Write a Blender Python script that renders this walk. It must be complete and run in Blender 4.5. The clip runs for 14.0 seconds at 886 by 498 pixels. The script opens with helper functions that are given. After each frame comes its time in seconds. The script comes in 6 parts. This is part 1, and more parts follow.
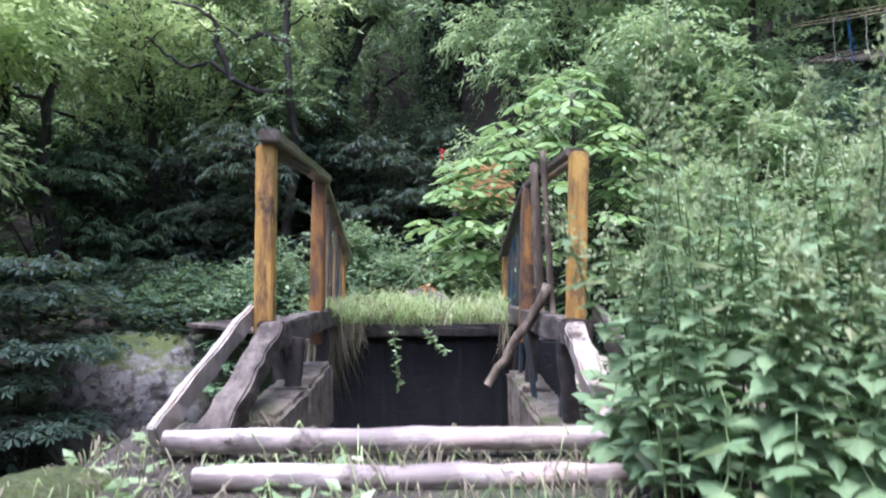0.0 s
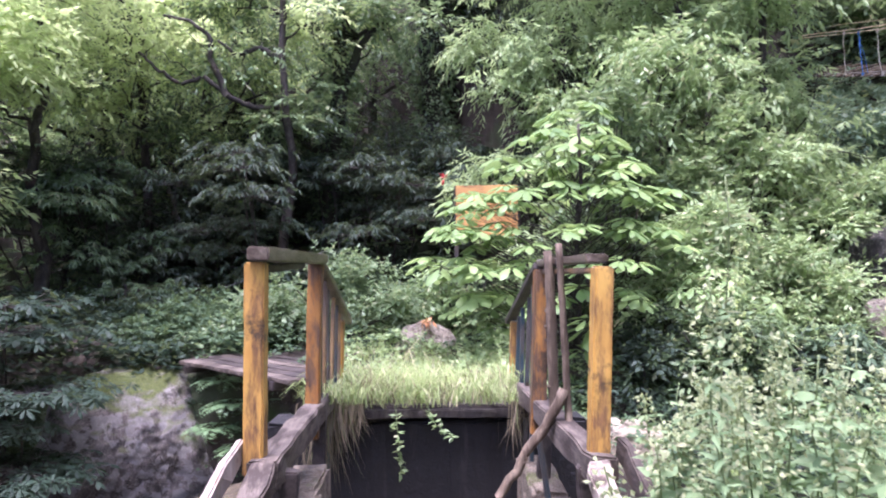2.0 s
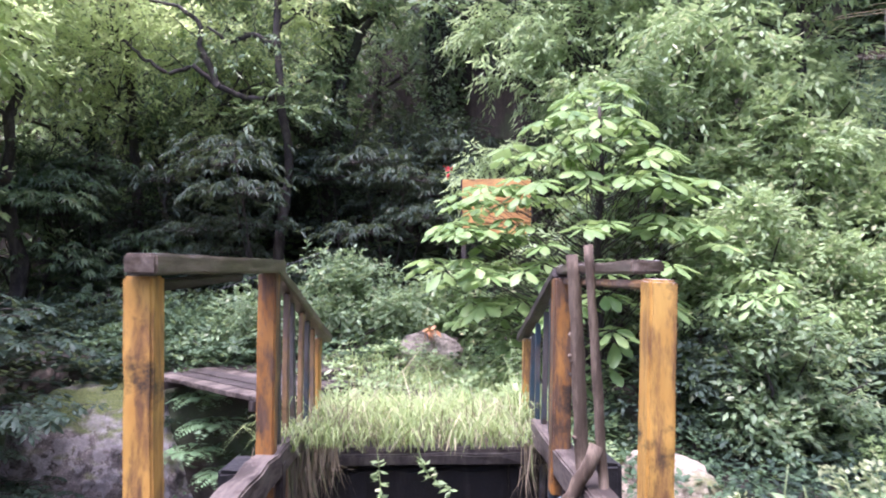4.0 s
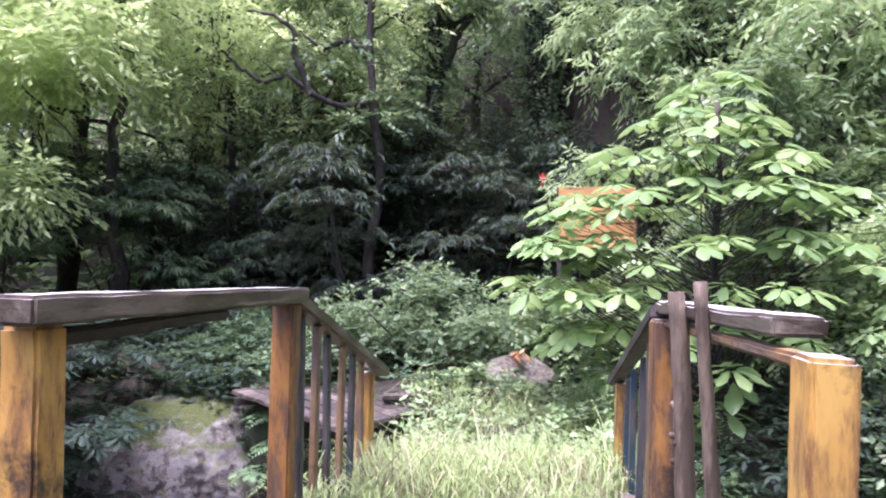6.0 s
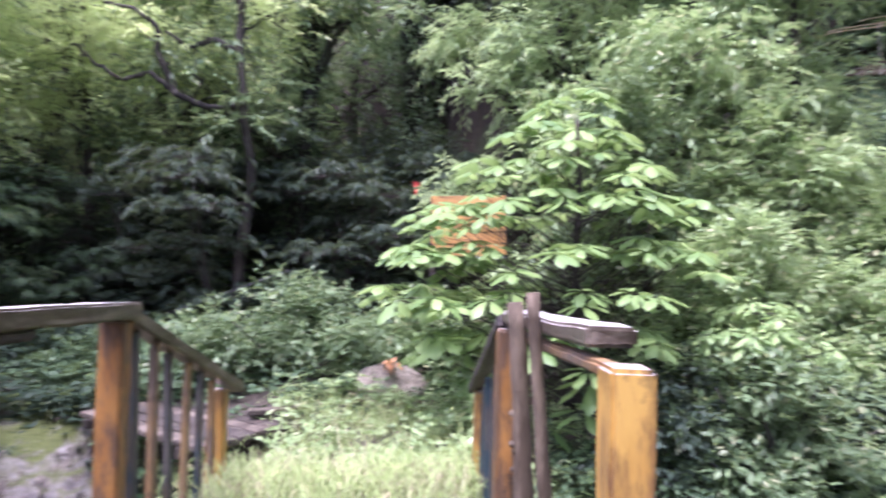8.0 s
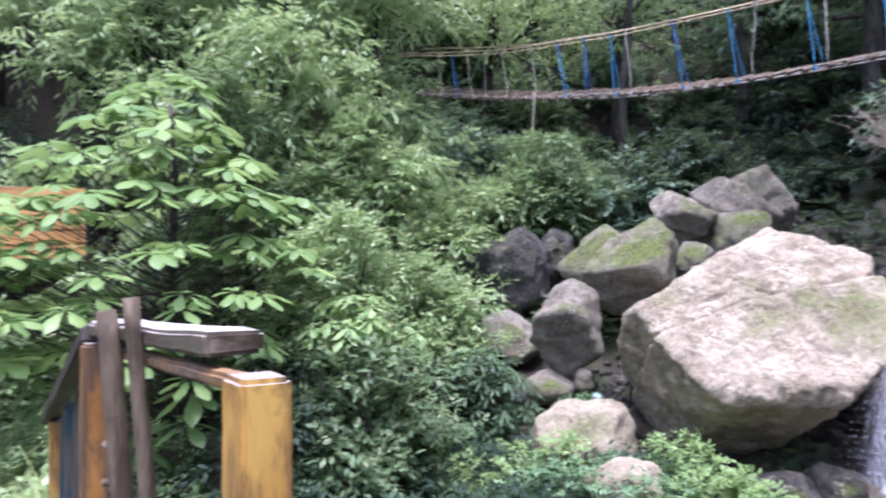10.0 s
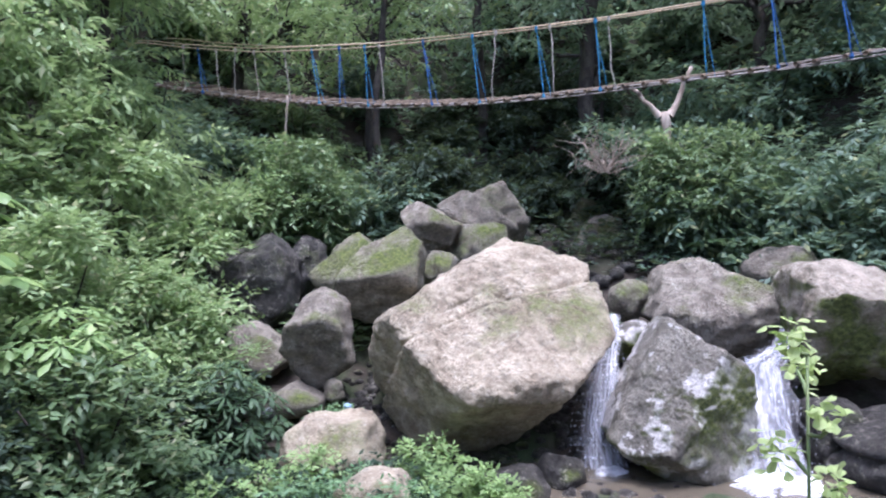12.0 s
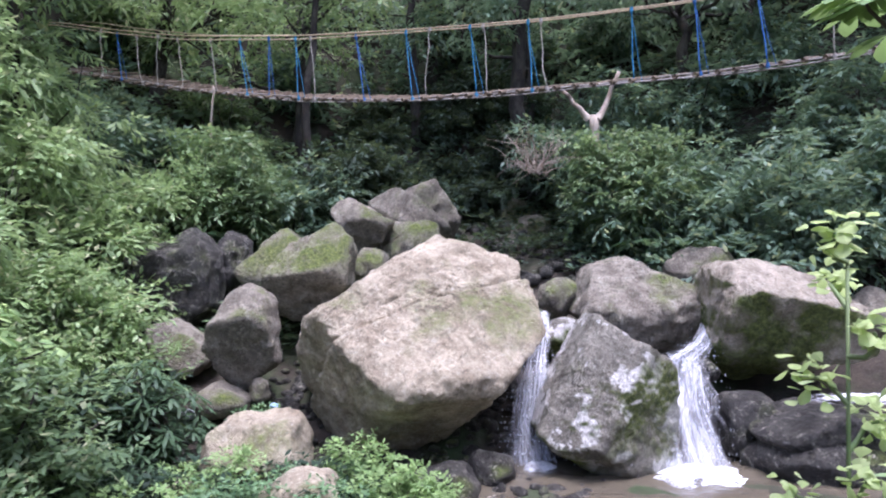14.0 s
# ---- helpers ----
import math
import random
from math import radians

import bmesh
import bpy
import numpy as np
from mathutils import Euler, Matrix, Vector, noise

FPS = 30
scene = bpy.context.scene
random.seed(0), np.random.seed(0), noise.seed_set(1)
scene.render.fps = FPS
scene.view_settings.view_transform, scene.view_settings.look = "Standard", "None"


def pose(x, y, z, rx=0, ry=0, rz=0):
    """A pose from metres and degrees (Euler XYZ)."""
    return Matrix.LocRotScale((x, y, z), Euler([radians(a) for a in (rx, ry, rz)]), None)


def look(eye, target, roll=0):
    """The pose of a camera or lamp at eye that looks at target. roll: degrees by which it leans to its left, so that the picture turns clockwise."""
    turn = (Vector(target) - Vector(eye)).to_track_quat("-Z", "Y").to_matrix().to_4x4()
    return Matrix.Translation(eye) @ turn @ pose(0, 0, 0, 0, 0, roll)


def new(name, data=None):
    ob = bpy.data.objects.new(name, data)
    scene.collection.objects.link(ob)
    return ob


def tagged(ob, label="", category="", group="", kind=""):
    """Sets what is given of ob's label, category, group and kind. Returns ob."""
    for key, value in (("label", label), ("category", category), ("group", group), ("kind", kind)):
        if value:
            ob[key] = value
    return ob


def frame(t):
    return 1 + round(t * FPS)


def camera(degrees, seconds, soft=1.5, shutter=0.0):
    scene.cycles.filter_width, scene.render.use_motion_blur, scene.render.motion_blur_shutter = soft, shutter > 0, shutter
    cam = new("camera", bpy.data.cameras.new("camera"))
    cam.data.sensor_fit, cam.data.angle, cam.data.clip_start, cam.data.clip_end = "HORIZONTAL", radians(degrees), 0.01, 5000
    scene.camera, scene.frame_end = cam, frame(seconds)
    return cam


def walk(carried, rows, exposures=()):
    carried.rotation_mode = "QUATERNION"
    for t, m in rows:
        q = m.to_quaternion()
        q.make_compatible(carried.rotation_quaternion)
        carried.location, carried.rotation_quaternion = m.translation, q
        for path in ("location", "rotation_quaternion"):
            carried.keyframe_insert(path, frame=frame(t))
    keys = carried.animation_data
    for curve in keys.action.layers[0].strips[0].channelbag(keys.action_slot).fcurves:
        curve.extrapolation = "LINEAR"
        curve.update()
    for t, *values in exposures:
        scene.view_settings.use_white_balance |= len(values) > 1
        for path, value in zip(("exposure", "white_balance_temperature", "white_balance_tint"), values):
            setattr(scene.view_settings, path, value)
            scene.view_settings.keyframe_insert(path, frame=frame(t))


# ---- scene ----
cam = camera(67.1, 14.0, 2.0, 0.5)
PATH = [
    (0, (-0.138, 0.052, 0.829), (-0.086, 2.051, 0.877), -0.3),
    (0.5, (-0.171, 0.1, 1.076), (-0.111, 2.099, 1.118), -0.2),
    (1, (-0.179, 0.1, 1.268), (-0.119, 2.099, 1.306), -0.3),
    (1.5, (-0.184, 0.22, 1.381), (-0.124, 2.218, 1.407), -0.1),
    (2, (-0.174, 0.364, 1.436), (-0.117, 2.363, 1.457), -0.4),
    (2.2, (-0.174, 0.439, 1.449), (-0.116, 2.438, 1.464), -0.5),
    (4.5, (0.003, 1.597, 1.48), (-0.007, 3.597, 1.498), -0.5),
    (5, (0.031, 1.829, 1.53), (-0.036, 3.828, 1.55), 0.0),
    (5.5, (0.052, 2.0, 1.535), (-0.118, 3.993, 1.57), 0.1),
    (6, (0.134, 2.078, 1.546), (-0.16, 4.056, 1.59), 0.2),
    (6.5, (0.249, 2.087, 1.559), (-0.094, 4.057, 1.609), 0.2),
    (7, (0.288, 2.091, 1.559), (-0.064, 4.059, 1.609), 0.5),
    (7.5, (0.283, 2.098, 1.549), (0.0, 4.077, 1.61), 0.2),
    (8, (0.259, 2.131, 1.561), (0.314, 4.129, 1.626), -0.2),
    (8.5, (0.233, 2.17, 1.549), (0.636, 4.128, 1.615), -0.6),
    (8.7, (0.209, 2.175, 1.556), (0.731, 4.105, 1.615), -1.0),
    (10.8, (0.316, 2.364, 1.554), (1.751, 3.756, 1.597), -2.2),
    (11, (0.331, 2.371, 1.547), (1.825, 3.7, 1.591), -2.2),
    (11.5, (0.392, 2.422, 1.527), (1.988, 3.626, 1.569), -2.1),
    (12, (0.423, 2.431, 1.531), (2.082, 3.547, 1.571), -2.0),
    (12.5, (0.448, 2.475, 1.511), (2.157, 3.513, 1.554), -1.9),
    (13, (0.459, 2.494, 1.504), (2.196, 3.484, 1.541), -1.8),
    (13.5, (0.463, 2.497, 1.486), (2.217, 3.456, 1.521), -1.8),
    (14, (0.478, 2.492, 1.479), (2.245, 3.429, 1.516), -1.5),
]

# ---- world, sun, exposure ----
EXPOSURE = 2.1
walk(cam, [(t, look(e, g, r)) for t, e, g, r in PATH], [(0.0, EXPOSURE - 0.26, 5300, 25), (0.5, EXPOSURE - 0.03, 5350, 32), (1.5, EXPOSURE + 0.10, 5650, 40), (8.7, EXPOSURE + 0.10, 5650, 40), (10.8, EXPOSURE - 0.54, 5350, 24), (14.0, EXPOSURE - 0.62, 5520, 27)])

world = bpy.data.worlds.new("overcast_sky")
scene.world = world
world.use_nodes = True
sky = world.node_tree.nodes.new("ShaderNodeTexSky")
sky.sky_type = "NISHITA"
sky.sun_disc = False
sky.sun_elevation = radians(76.6)
sky.sun_rotation = radians(217)
sky.air_density, sky.dust_density, sky.ozone_density = 1.0, 4.0, 1.0
world.node_tree.links.new(sky.outputs[0], world.node_tree.nodes["Background"].inputs[0])
world.node_tree.nodes["Background"].inputs[1].default_value = 0.15
sun = new("sun", bpy.data.lights.new("sun", "SUN"))
sun.data.energy, sun.data.angle, sun.data.color = 1.9, radians(25), (1.0, 0.985, 0.96)
sun.matrix_world = look((-1.3, -1.7, 9), (0, 0, 0))

# ---- materials ----
def nodes_of(name):
    m = bpy.data.materials.new(name)
    m.use_nodes = True
    nt = m.node_tree
    return m, nt, nt.nodes["Principled BSDF"], nt.nodes["Material Output"]


def mix_color(nt, fac, a, b):
    n = nt.nodes.new("ShaderNodeMix")
    n.data_type = "RGBA"
    for sock, v in ((n.inputs[0], fac), (n.inputs[6], a), (n.inputs[7], b)):
        if hasattr(v, "links") or isinstance(v, bpy.types.NodeSocket):
            nt.links.new(v, sock)
        elif isinstance(v, (int, float)):
            sock.default_value = v
        else:
            sock.default_value = (*v, 1)
    return n.outputs[2]


def ramp(nt, sock, lo, hi, top=1.0):
    n = nt.nodes.new("ShaderNodeMapRange")
    n.inputs[4].default_value = top
    n.inputs[1].default_value, n.inputs[2].default_value = lo, hi
    nt.links.new(sock, n.inputs[0])
    return n.outputs[0]


def noise_tex(nt, scale, detail=4.0, rough=0.55, stretch=None, kind="Object"):
    tc = nt.nodes.new("ShaderNodeTexCoord")
    n = nt.nodes.new("ShaderNodeTexNoise")
    n.inputs["Scale"].default_value, n.inputs["Detail"].default_value, n.inputs["Roughness"].default_value = scale, detail, rough
    src = tc.outputs[kind]
    if stretch:
        mp = nt.nodes.new("ShaderNodeMapping")
        mp.inputs["Scale"].default_value = stretch
        nt.links.new(src, mp.inputs[0])
        src = mp.outputs[0]
    nt.links.new(src, n.inputs["Vector"])
    return n.outputs["Fac"]


def bump(nt, bsdf, height, strength, dist):
    b = nt.nodes.new("ShaderNodeBump")
    b.inputs["Strength"].default_value, b.inputs["Distance"].default_value = strength, dist
    nt.links.new(height, b.inputs["Height"])
    nt.links.new(b.outputs[0], bsdf.inputs["Normal"])


def leaf_material(name, dark, light, dry=None, rough=0.45, through_light=0.35, dry_from=0.93, gloss=0.4):
    m, nt, p, out = nodes_of(name)
    geo = nt.nodes.new("ShaderNodeNewGeometry")
    rnd = geo.outputs["Random Per Island"]
    col = mix_color(nt, rnd, dark, light)
    big = ramp(nt, noise_tex(nt, 0.9, 2.0), 0.35, 0.68)
    col = mix_color(nt, big, col, tuple(0.55 * a + 0.45 * b for a, b in zip(dark, light)))
    if dry:
        col = mix_color(nt, ramp(nt, rnd, dry_from, dry_from + 0.01), col, dry)
    nt.links.new(col, p.inputs["Base Color"])
    p.inputs["Roughness"].default_value = rough
    p.inputs["Specular IOR Level"].default_value = gloss
    tr = nt.nodes.new("ShaderNodeBsdfTranslucent")
    warm = mix_color(nt, 0.3, col, (0.36, 0.46, 0.14))
    nt.links.new(warm, tr.inputs[0])
    mx = nt.nodes.new("ShaderNodeMixShader")
    mx.inputs[0].default_value = through_light
    nt.links.new(p.outputs[0], mx.inputs[1])
    nt.links.new(tr.outputs[0], mx.inputs[2])
    nt.links.new(mx.outputs[0], out.inputs[0])
    return m


def wood_material(name, paint, wood, wear, rough=0.6, stretch=(9, 9, 1.2), bleached_lit_top=None):
    m, nt, p, out = nodes_of(name)
    grain = noise_tex(nt, 6.0, 6.0, 0.65, stretch)
    blotch = noise_tex(nt, 5.5, 6.0, 0.72, tuple(0.25 + 0.16 * s for s in stretch))
    dirt = noise_tex(nt, 3.0, 6.0, 0.7)
    base = mix_color(nt, ramp(nt, grain, 0.3, 0.75), wood, tuple(0.45 * c for c in wood))
    worn = ramp(nt, blotch, wear - 0.06, wear + 0.06)
    tone = mix_color(nt, ramp(nt, noise_tex(nt, 2.2, 5.0, 0.65, tuple(0.4 + 0.2 * s for s in stretch)), 0.40, 0.62), paint, tuple(q * w for q, w in zip(paint, (0.72, 0.62, 0.55))))
    col = mix_color(nt, worn, tone, base)
    col = mix_color(nt, ramp(nt, dirt, 0.57, 0.66), col, (0.05, 0.035, 0.022))
    # upward faces get a paler colour: bleached wood plus painted light from above
    if bleached_lit_top:
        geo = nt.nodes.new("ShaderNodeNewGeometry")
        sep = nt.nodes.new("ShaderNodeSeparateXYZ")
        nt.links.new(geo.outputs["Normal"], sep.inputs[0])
        col = mix_color(nt, ramp(nt, sep.outputs[2], 0.8, 0.97), col, mix_color(nt, ramp(nt, grain, 0.3, 0.7), bleached_lit_top, tuple(0.7 * q for q in bleached_lit_top)))
    nt.links.new(col, p.inputs["Base Color"])
    p.inputs["Roughness"].default_value = rough
    bump(nt, p, grain, 0.6, 0.006)
    return m


def stone_material(name, base, pale, moss_amount, lichen, scale=1.0, rough=0.85, moss_from=-0.3, moss_to=0.7, speckle=1.0, plates=0.0, relief=0.09):
    m, nt, p, out = nodes_of(name)
    geo = nt.nodes.new("ShaderNodeNewGeometry")
    sep = nt.nodes.new("ShaderNodeSeparateXYZ")
    nt.links.new(geo.outputs["Normal"], sep.inputs[0])
    fine = noise_tex(nt, 22 * scale, 6.0, 0.7)
    mid = noise_tex(nt, 3.2 * scale, 6.0, 0.62)
    patch = noise_tex(nt, 1.3 * scale, 5.0, 0.6)
    col = mix_color(nt, ramp(nt, mid, 0.36, 0.64), base, pale)
    stain = noise_tex(nt, 1.7 * scale, 8.0, 0.72)
    col = mix_color(nt, ramp(nt, stain, 0.51, 0.62, speckle), col, tuple(q * w for q, w in zip(base, (0.38, 0.34, 0.28))))
    grit = noise_tex(nt, 38 * scale, 4.0, 0.75)
    col = mix_color(nt, ramp(nt, grit, 0.55, 0.70), col, tuple(1.16 * q for q in pale))
    col = mix_color(nt, ramp(nt, fine, 0.53, 0.66, speckle), col, tuple(0.36 * q for q in base))
    crust = noise_tex(nt, 16 * scale, 8.0, 0.8)
    spots = nt.nodes.new("ShaderNodeMath")
    spots.operation = "MULTIPLY"
    nt.links.new(ramp(nt, crust, 0.54, 0.60), spots.inputs[0])
    nt.links.new(ramp(nt, mid, 0.40, 0.56), spots.inputs[1])
    lic = nt.nodes.new("ShaderNodeMath")
    lic.operation = "MULTIPLY"
    nt.links.new(spots.outputs[0], lic.inputs[0])
    lic.inputs[1].default_value = lichen
    col = mix_color(nt, lic.outputs[0], col, (0.53, 0.50, 0.41))
    if plates:
        crustose = noise_tex(nt, 2.1 * scale, 7.0, 0.62)
        col = mix_color(nt, ramp(nt, crustose, 0.50, 0.52, plates), col, mix_color(nt, ramp(nt, fine, 0.35, 0.65), (0.46, 0.44, 0.41), (0.70, 0.68, 0.64)))
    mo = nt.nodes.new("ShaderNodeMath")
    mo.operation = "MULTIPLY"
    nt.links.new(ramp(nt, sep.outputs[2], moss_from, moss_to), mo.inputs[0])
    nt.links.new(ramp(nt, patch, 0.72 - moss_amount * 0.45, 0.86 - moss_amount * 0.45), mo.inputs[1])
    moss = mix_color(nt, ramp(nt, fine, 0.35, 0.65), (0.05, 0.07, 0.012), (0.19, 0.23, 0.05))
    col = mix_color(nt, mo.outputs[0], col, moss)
    nt.links.new(col, p.inputs["Base Color"])
    p.inputs["Roughness"].default_value = rough
    hm = nt.nodes.new("ShaderNodeMath")
    hm.operation = "ADD"
    nt.links.new(fine, hm.inputs[0])
    nt.links.new(mid, hm.inputs[1])
    bump(nt, p, hm.outputs[0], 1.0, relief)
    return m


def plain_material(name, a, b, scale=20.0, rough=0.6, metal=0.0, bumped=0.2):
    m, nt, p, out = nodes_of(name)
    n = noise_tex(nt, scale, 4.0)
    nt.links.new(mix_color(nt, ramp(nt, n, 0.3, 0.7), a, b), p.inputs["Base Color"])
    p.inputs["Roughness"].default_value, p.inputs["Metallic"].default_value = rough, metal
    bump(nt, p, n, bumped, 0.005)
    return m


LEAF_CHESTNUT = leaf_material("leaf_bright_broad", (0.10, 0.20, 0.06), (0.32, 0.44, 0.155), None, 0.42, 0.4)
# Brighter than the leaf itself: haze glow on far crowns is in the colour
LEAF_SPRING = leaf_material("leaf_yellow_green", (0.42, 0.53, 0.21), (0.70, 0.79, 0.42), None, 0.6, 0.6, gloss=0.2)
LEAF_BRIGHT = leaf_material("leaf_fresh_green", (0.17, 0.29, 0.10), (0.38, 0.50, 0.21), None, 0.45, 0.42)
LEAF_FOREST = leaf_material("leaf_forest", (0.075, 0.13, 0.062), (0.21, 0.30, 0.145), (0.24, 0.27, 0.15), 0.45, 0.4)
LEAF_DARK = leaf_material("leaf_dark", (0.035, 0.07, 0.036), (0.095, 0.155, 0.075), None, 0.5, 0.28, gloss=0.25)
# The next two leaf colours have the shade painted into them
LEAF_SHADE = leaf_material("leaf_shade_toned", (0.013, 0.025, 0.016), (0.038, 0.066, 0.042), None, 0.55, 0.25, gloss=0.15)
LEAF_DEEP = leaf_material("leaf_deep_shade_toned", (0.017, 0.030, 0.020), (0.058, 0.090, 0.062), None, 0.55, 0.25, gloss=0.22)
# Paled somewhat, as background haze is put into the colour
LEAF_FEATHER = leaf_material("leaf_feathery", (0.215, 0.32, 0.145), (0.44, 0.54, 0.275), None, 0.5, 0.55)
LEAF_BUSH = leaf_material("leaf_bush", (0.11, 0.19, 0.082), (0.29, 0.40, 0.18), (0.36, 0.38, 0.20), 0.45, 0.42)
LEAF_WEED = leaf_material("leaf_weed", (0.155, 0.25, 0.10), (0.39, 0.50, 0.235), (0.48, 0.50, 0.30), 0.45, 0.42)
LEAF_COOL = leaf_material("leaf_cool_green", (0.075, 0.135, 0.088), (0.235, 0.335, 0.235), (0.30, 0.34, 0.16), 0.45, 0.4)
# Haze over the far bank trees is mixed into this leaf colour
LEAF_HAZE = leaf_material("leaf_haze_paled", (0.17, 0.25, 0.17), (0.38, 0.47, 0.35), None, 0.5, 0.5)
LEAF_BANK = leaf_material("leaf_bank_weed", (0.12, 0.21, 0.095), (0.34, 0.45, 0.225), (0.40, 0.42, 0.24), 0.55, 0.42, gloss=0.25)
LEAF_FERN = leaf_material("leaf_fern", (0.10, 0.20, 0.09), (0.24, 0.36, 0.18), None, 0.5, 0.35)
GRASS = leaf_material("grass_blade", (0.22, 0.32, 0.10), (0.46, 0.54, 0.24), (0.55, 0.50, 0.30), 0.5, 0.45, 0.9)
GRASS_DRY = leaf_material("dry_grass_blade", (0.12, 0.10, 0.06), (0.30, 0.25, 0.16), (0.20, 0.24, 0.10), 0.7, 0.25, 0.85)
PETAL = leaf_material("seed_head", (0.25, 0.31, 0.14), (0.40, 0.43, 0.24), None, 0.6, 0.4)
ORANGE_LEAF = leaf_material("orange_leaf", (0.42, 0.17, 0.07), (0.60, 0.34, 0.17), None, 0.6, 0.3)
BARK = wood_material("bark", (0.022, 0.019, 0.015), (0.07, 0.06, 0.045), 0.5, 0.9, (5, 5, 1.6))
BARK_MOSSY = wood_material("mossy_bark", (0.028, 0.036, 0.015), (0.03, 0.026, 0.02), 0.5, 0.9, (6, 6, 1.5))
STEM = plain_material("green_stem", (0.10, 0.16, 0.05), (0.16, 0.20, 0.08), 30, 0.6)
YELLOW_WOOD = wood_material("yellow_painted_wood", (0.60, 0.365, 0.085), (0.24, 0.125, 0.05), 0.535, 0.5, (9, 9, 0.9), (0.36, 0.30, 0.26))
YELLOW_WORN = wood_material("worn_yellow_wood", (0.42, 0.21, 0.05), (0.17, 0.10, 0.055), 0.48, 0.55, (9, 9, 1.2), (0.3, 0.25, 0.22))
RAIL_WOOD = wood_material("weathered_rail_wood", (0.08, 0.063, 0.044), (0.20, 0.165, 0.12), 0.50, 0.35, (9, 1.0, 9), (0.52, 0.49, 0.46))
GREY_WOOD = wood_material("grey_rotten_wood", (0.042, 0.032, 0.023), (0.15, 0.122, 0.092), 0.5, 0.85, (9, 1.2, 9))
DARK_WOOD = wood_material("dark_wet_wood", (0.03, 0.024, 0.02), (0.075, 0.06, 0.05), 0.5, 0.6, (9, 1.2, 9))
TEAL_WOOD = wood_material("teal_painted_wood", (0.028, 0.06, 0.075), (0.11, 0.10, 0.085), 0.5, 0.6)
BROWN_WOOD = wood_material("brown_slat_wood", (0.28, 0.18, 0.08), (0.18, 0.13, 0.09), 0.5, 0.6)
LOG_WOOD = wood_material("peeled_log_wood", (0.56, 0.49, 0.45), (0.27, 0.22, 0.185), 0.52, 0.7, (1.0, 9, 9))
POLE_WOOD = wood_material("purple_brown_pole", (0.075, 0.054, 0.032), (0.20, 0.152, 0.098), 0.5, 0.8, (14, 14, 1.6))
PALE_WOOD = wood_material("pale_stick_wood", (0.33, 0.275, 0.215), (0.42, 0.365, 0.30), 0.5, 0.8)
SIGN_WOOD = wood_material("orange_board_wood", (0.60, 0.34, 0.11), (0.40, 0.21, 0.08), 0.6, 0.5, (1.2, 9, 9))
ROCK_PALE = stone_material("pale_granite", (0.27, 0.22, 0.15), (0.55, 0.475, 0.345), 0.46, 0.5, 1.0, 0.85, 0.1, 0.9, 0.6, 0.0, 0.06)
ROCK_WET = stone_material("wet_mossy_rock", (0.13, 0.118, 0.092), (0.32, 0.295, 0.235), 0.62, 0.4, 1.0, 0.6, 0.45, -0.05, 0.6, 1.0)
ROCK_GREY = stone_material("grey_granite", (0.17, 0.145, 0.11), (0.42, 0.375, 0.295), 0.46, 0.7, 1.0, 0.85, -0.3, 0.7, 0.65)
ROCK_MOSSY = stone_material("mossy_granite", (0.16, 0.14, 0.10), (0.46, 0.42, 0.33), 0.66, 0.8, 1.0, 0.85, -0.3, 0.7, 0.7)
# Reversed moss range: the flanks darken with moss and with painted shade
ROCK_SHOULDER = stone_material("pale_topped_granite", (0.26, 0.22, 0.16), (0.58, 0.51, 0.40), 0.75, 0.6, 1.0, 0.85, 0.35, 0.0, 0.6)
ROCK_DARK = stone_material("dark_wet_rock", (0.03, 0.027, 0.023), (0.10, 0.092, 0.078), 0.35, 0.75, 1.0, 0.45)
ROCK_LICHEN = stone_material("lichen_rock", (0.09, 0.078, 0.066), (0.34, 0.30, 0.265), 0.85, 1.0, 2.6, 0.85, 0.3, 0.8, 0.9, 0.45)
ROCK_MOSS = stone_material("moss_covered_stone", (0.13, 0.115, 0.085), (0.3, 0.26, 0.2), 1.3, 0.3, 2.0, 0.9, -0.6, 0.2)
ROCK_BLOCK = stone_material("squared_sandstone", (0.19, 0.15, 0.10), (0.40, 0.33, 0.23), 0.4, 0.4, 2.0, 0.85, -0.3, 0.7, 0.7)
ROPE_TAN = plain_material("tan_rope", (0.36, 0.28, 0.17), (0.46, 0.37, 0.24), 60, 0.8)
ROPE_BLUE = plain_material("blue_rope", (0.025, 0.11, 0.33), (0.045, 0.17, 0.44), 60, 0.6)
ROPE_TEAL = plain_material("light_blue_rope", (0.03, 0.20, 0.40), (0.05, 0.28, 0.48), 60, 0.6)
ROPE_DARK = plain_material("weathered_foot_rope", (0.15, 0.135, 0.12), (0.30, 0.275, 0.24), 60, 0.85)
ROPE_GREY = plain_material("grey_rope", (0.34, 0.31, 0.26), (0.50, 0.46, 0.40), 60, 0.8)
STEEL = plain_material("dark_cable", (0.04, 0.04, 0.04), (0.08, 0.08, 0.08), 40, 0.6)
LITTER_WHITE = plain_material("white_plastic", (0.75, 0.77, 0.8), (0.6, 0.62, 0.66), 15, 0.35)
LITTER_BLUE = plain_material("blue_plastic", (0.35, 0.55, 0.8), (0.55, 0.68, 0.85), 15, 0.35)
RED = plain_material("red_petal", (0.55, 0.04, 0.04), (0.7, 0.1, 0.08), 20, 0.5)


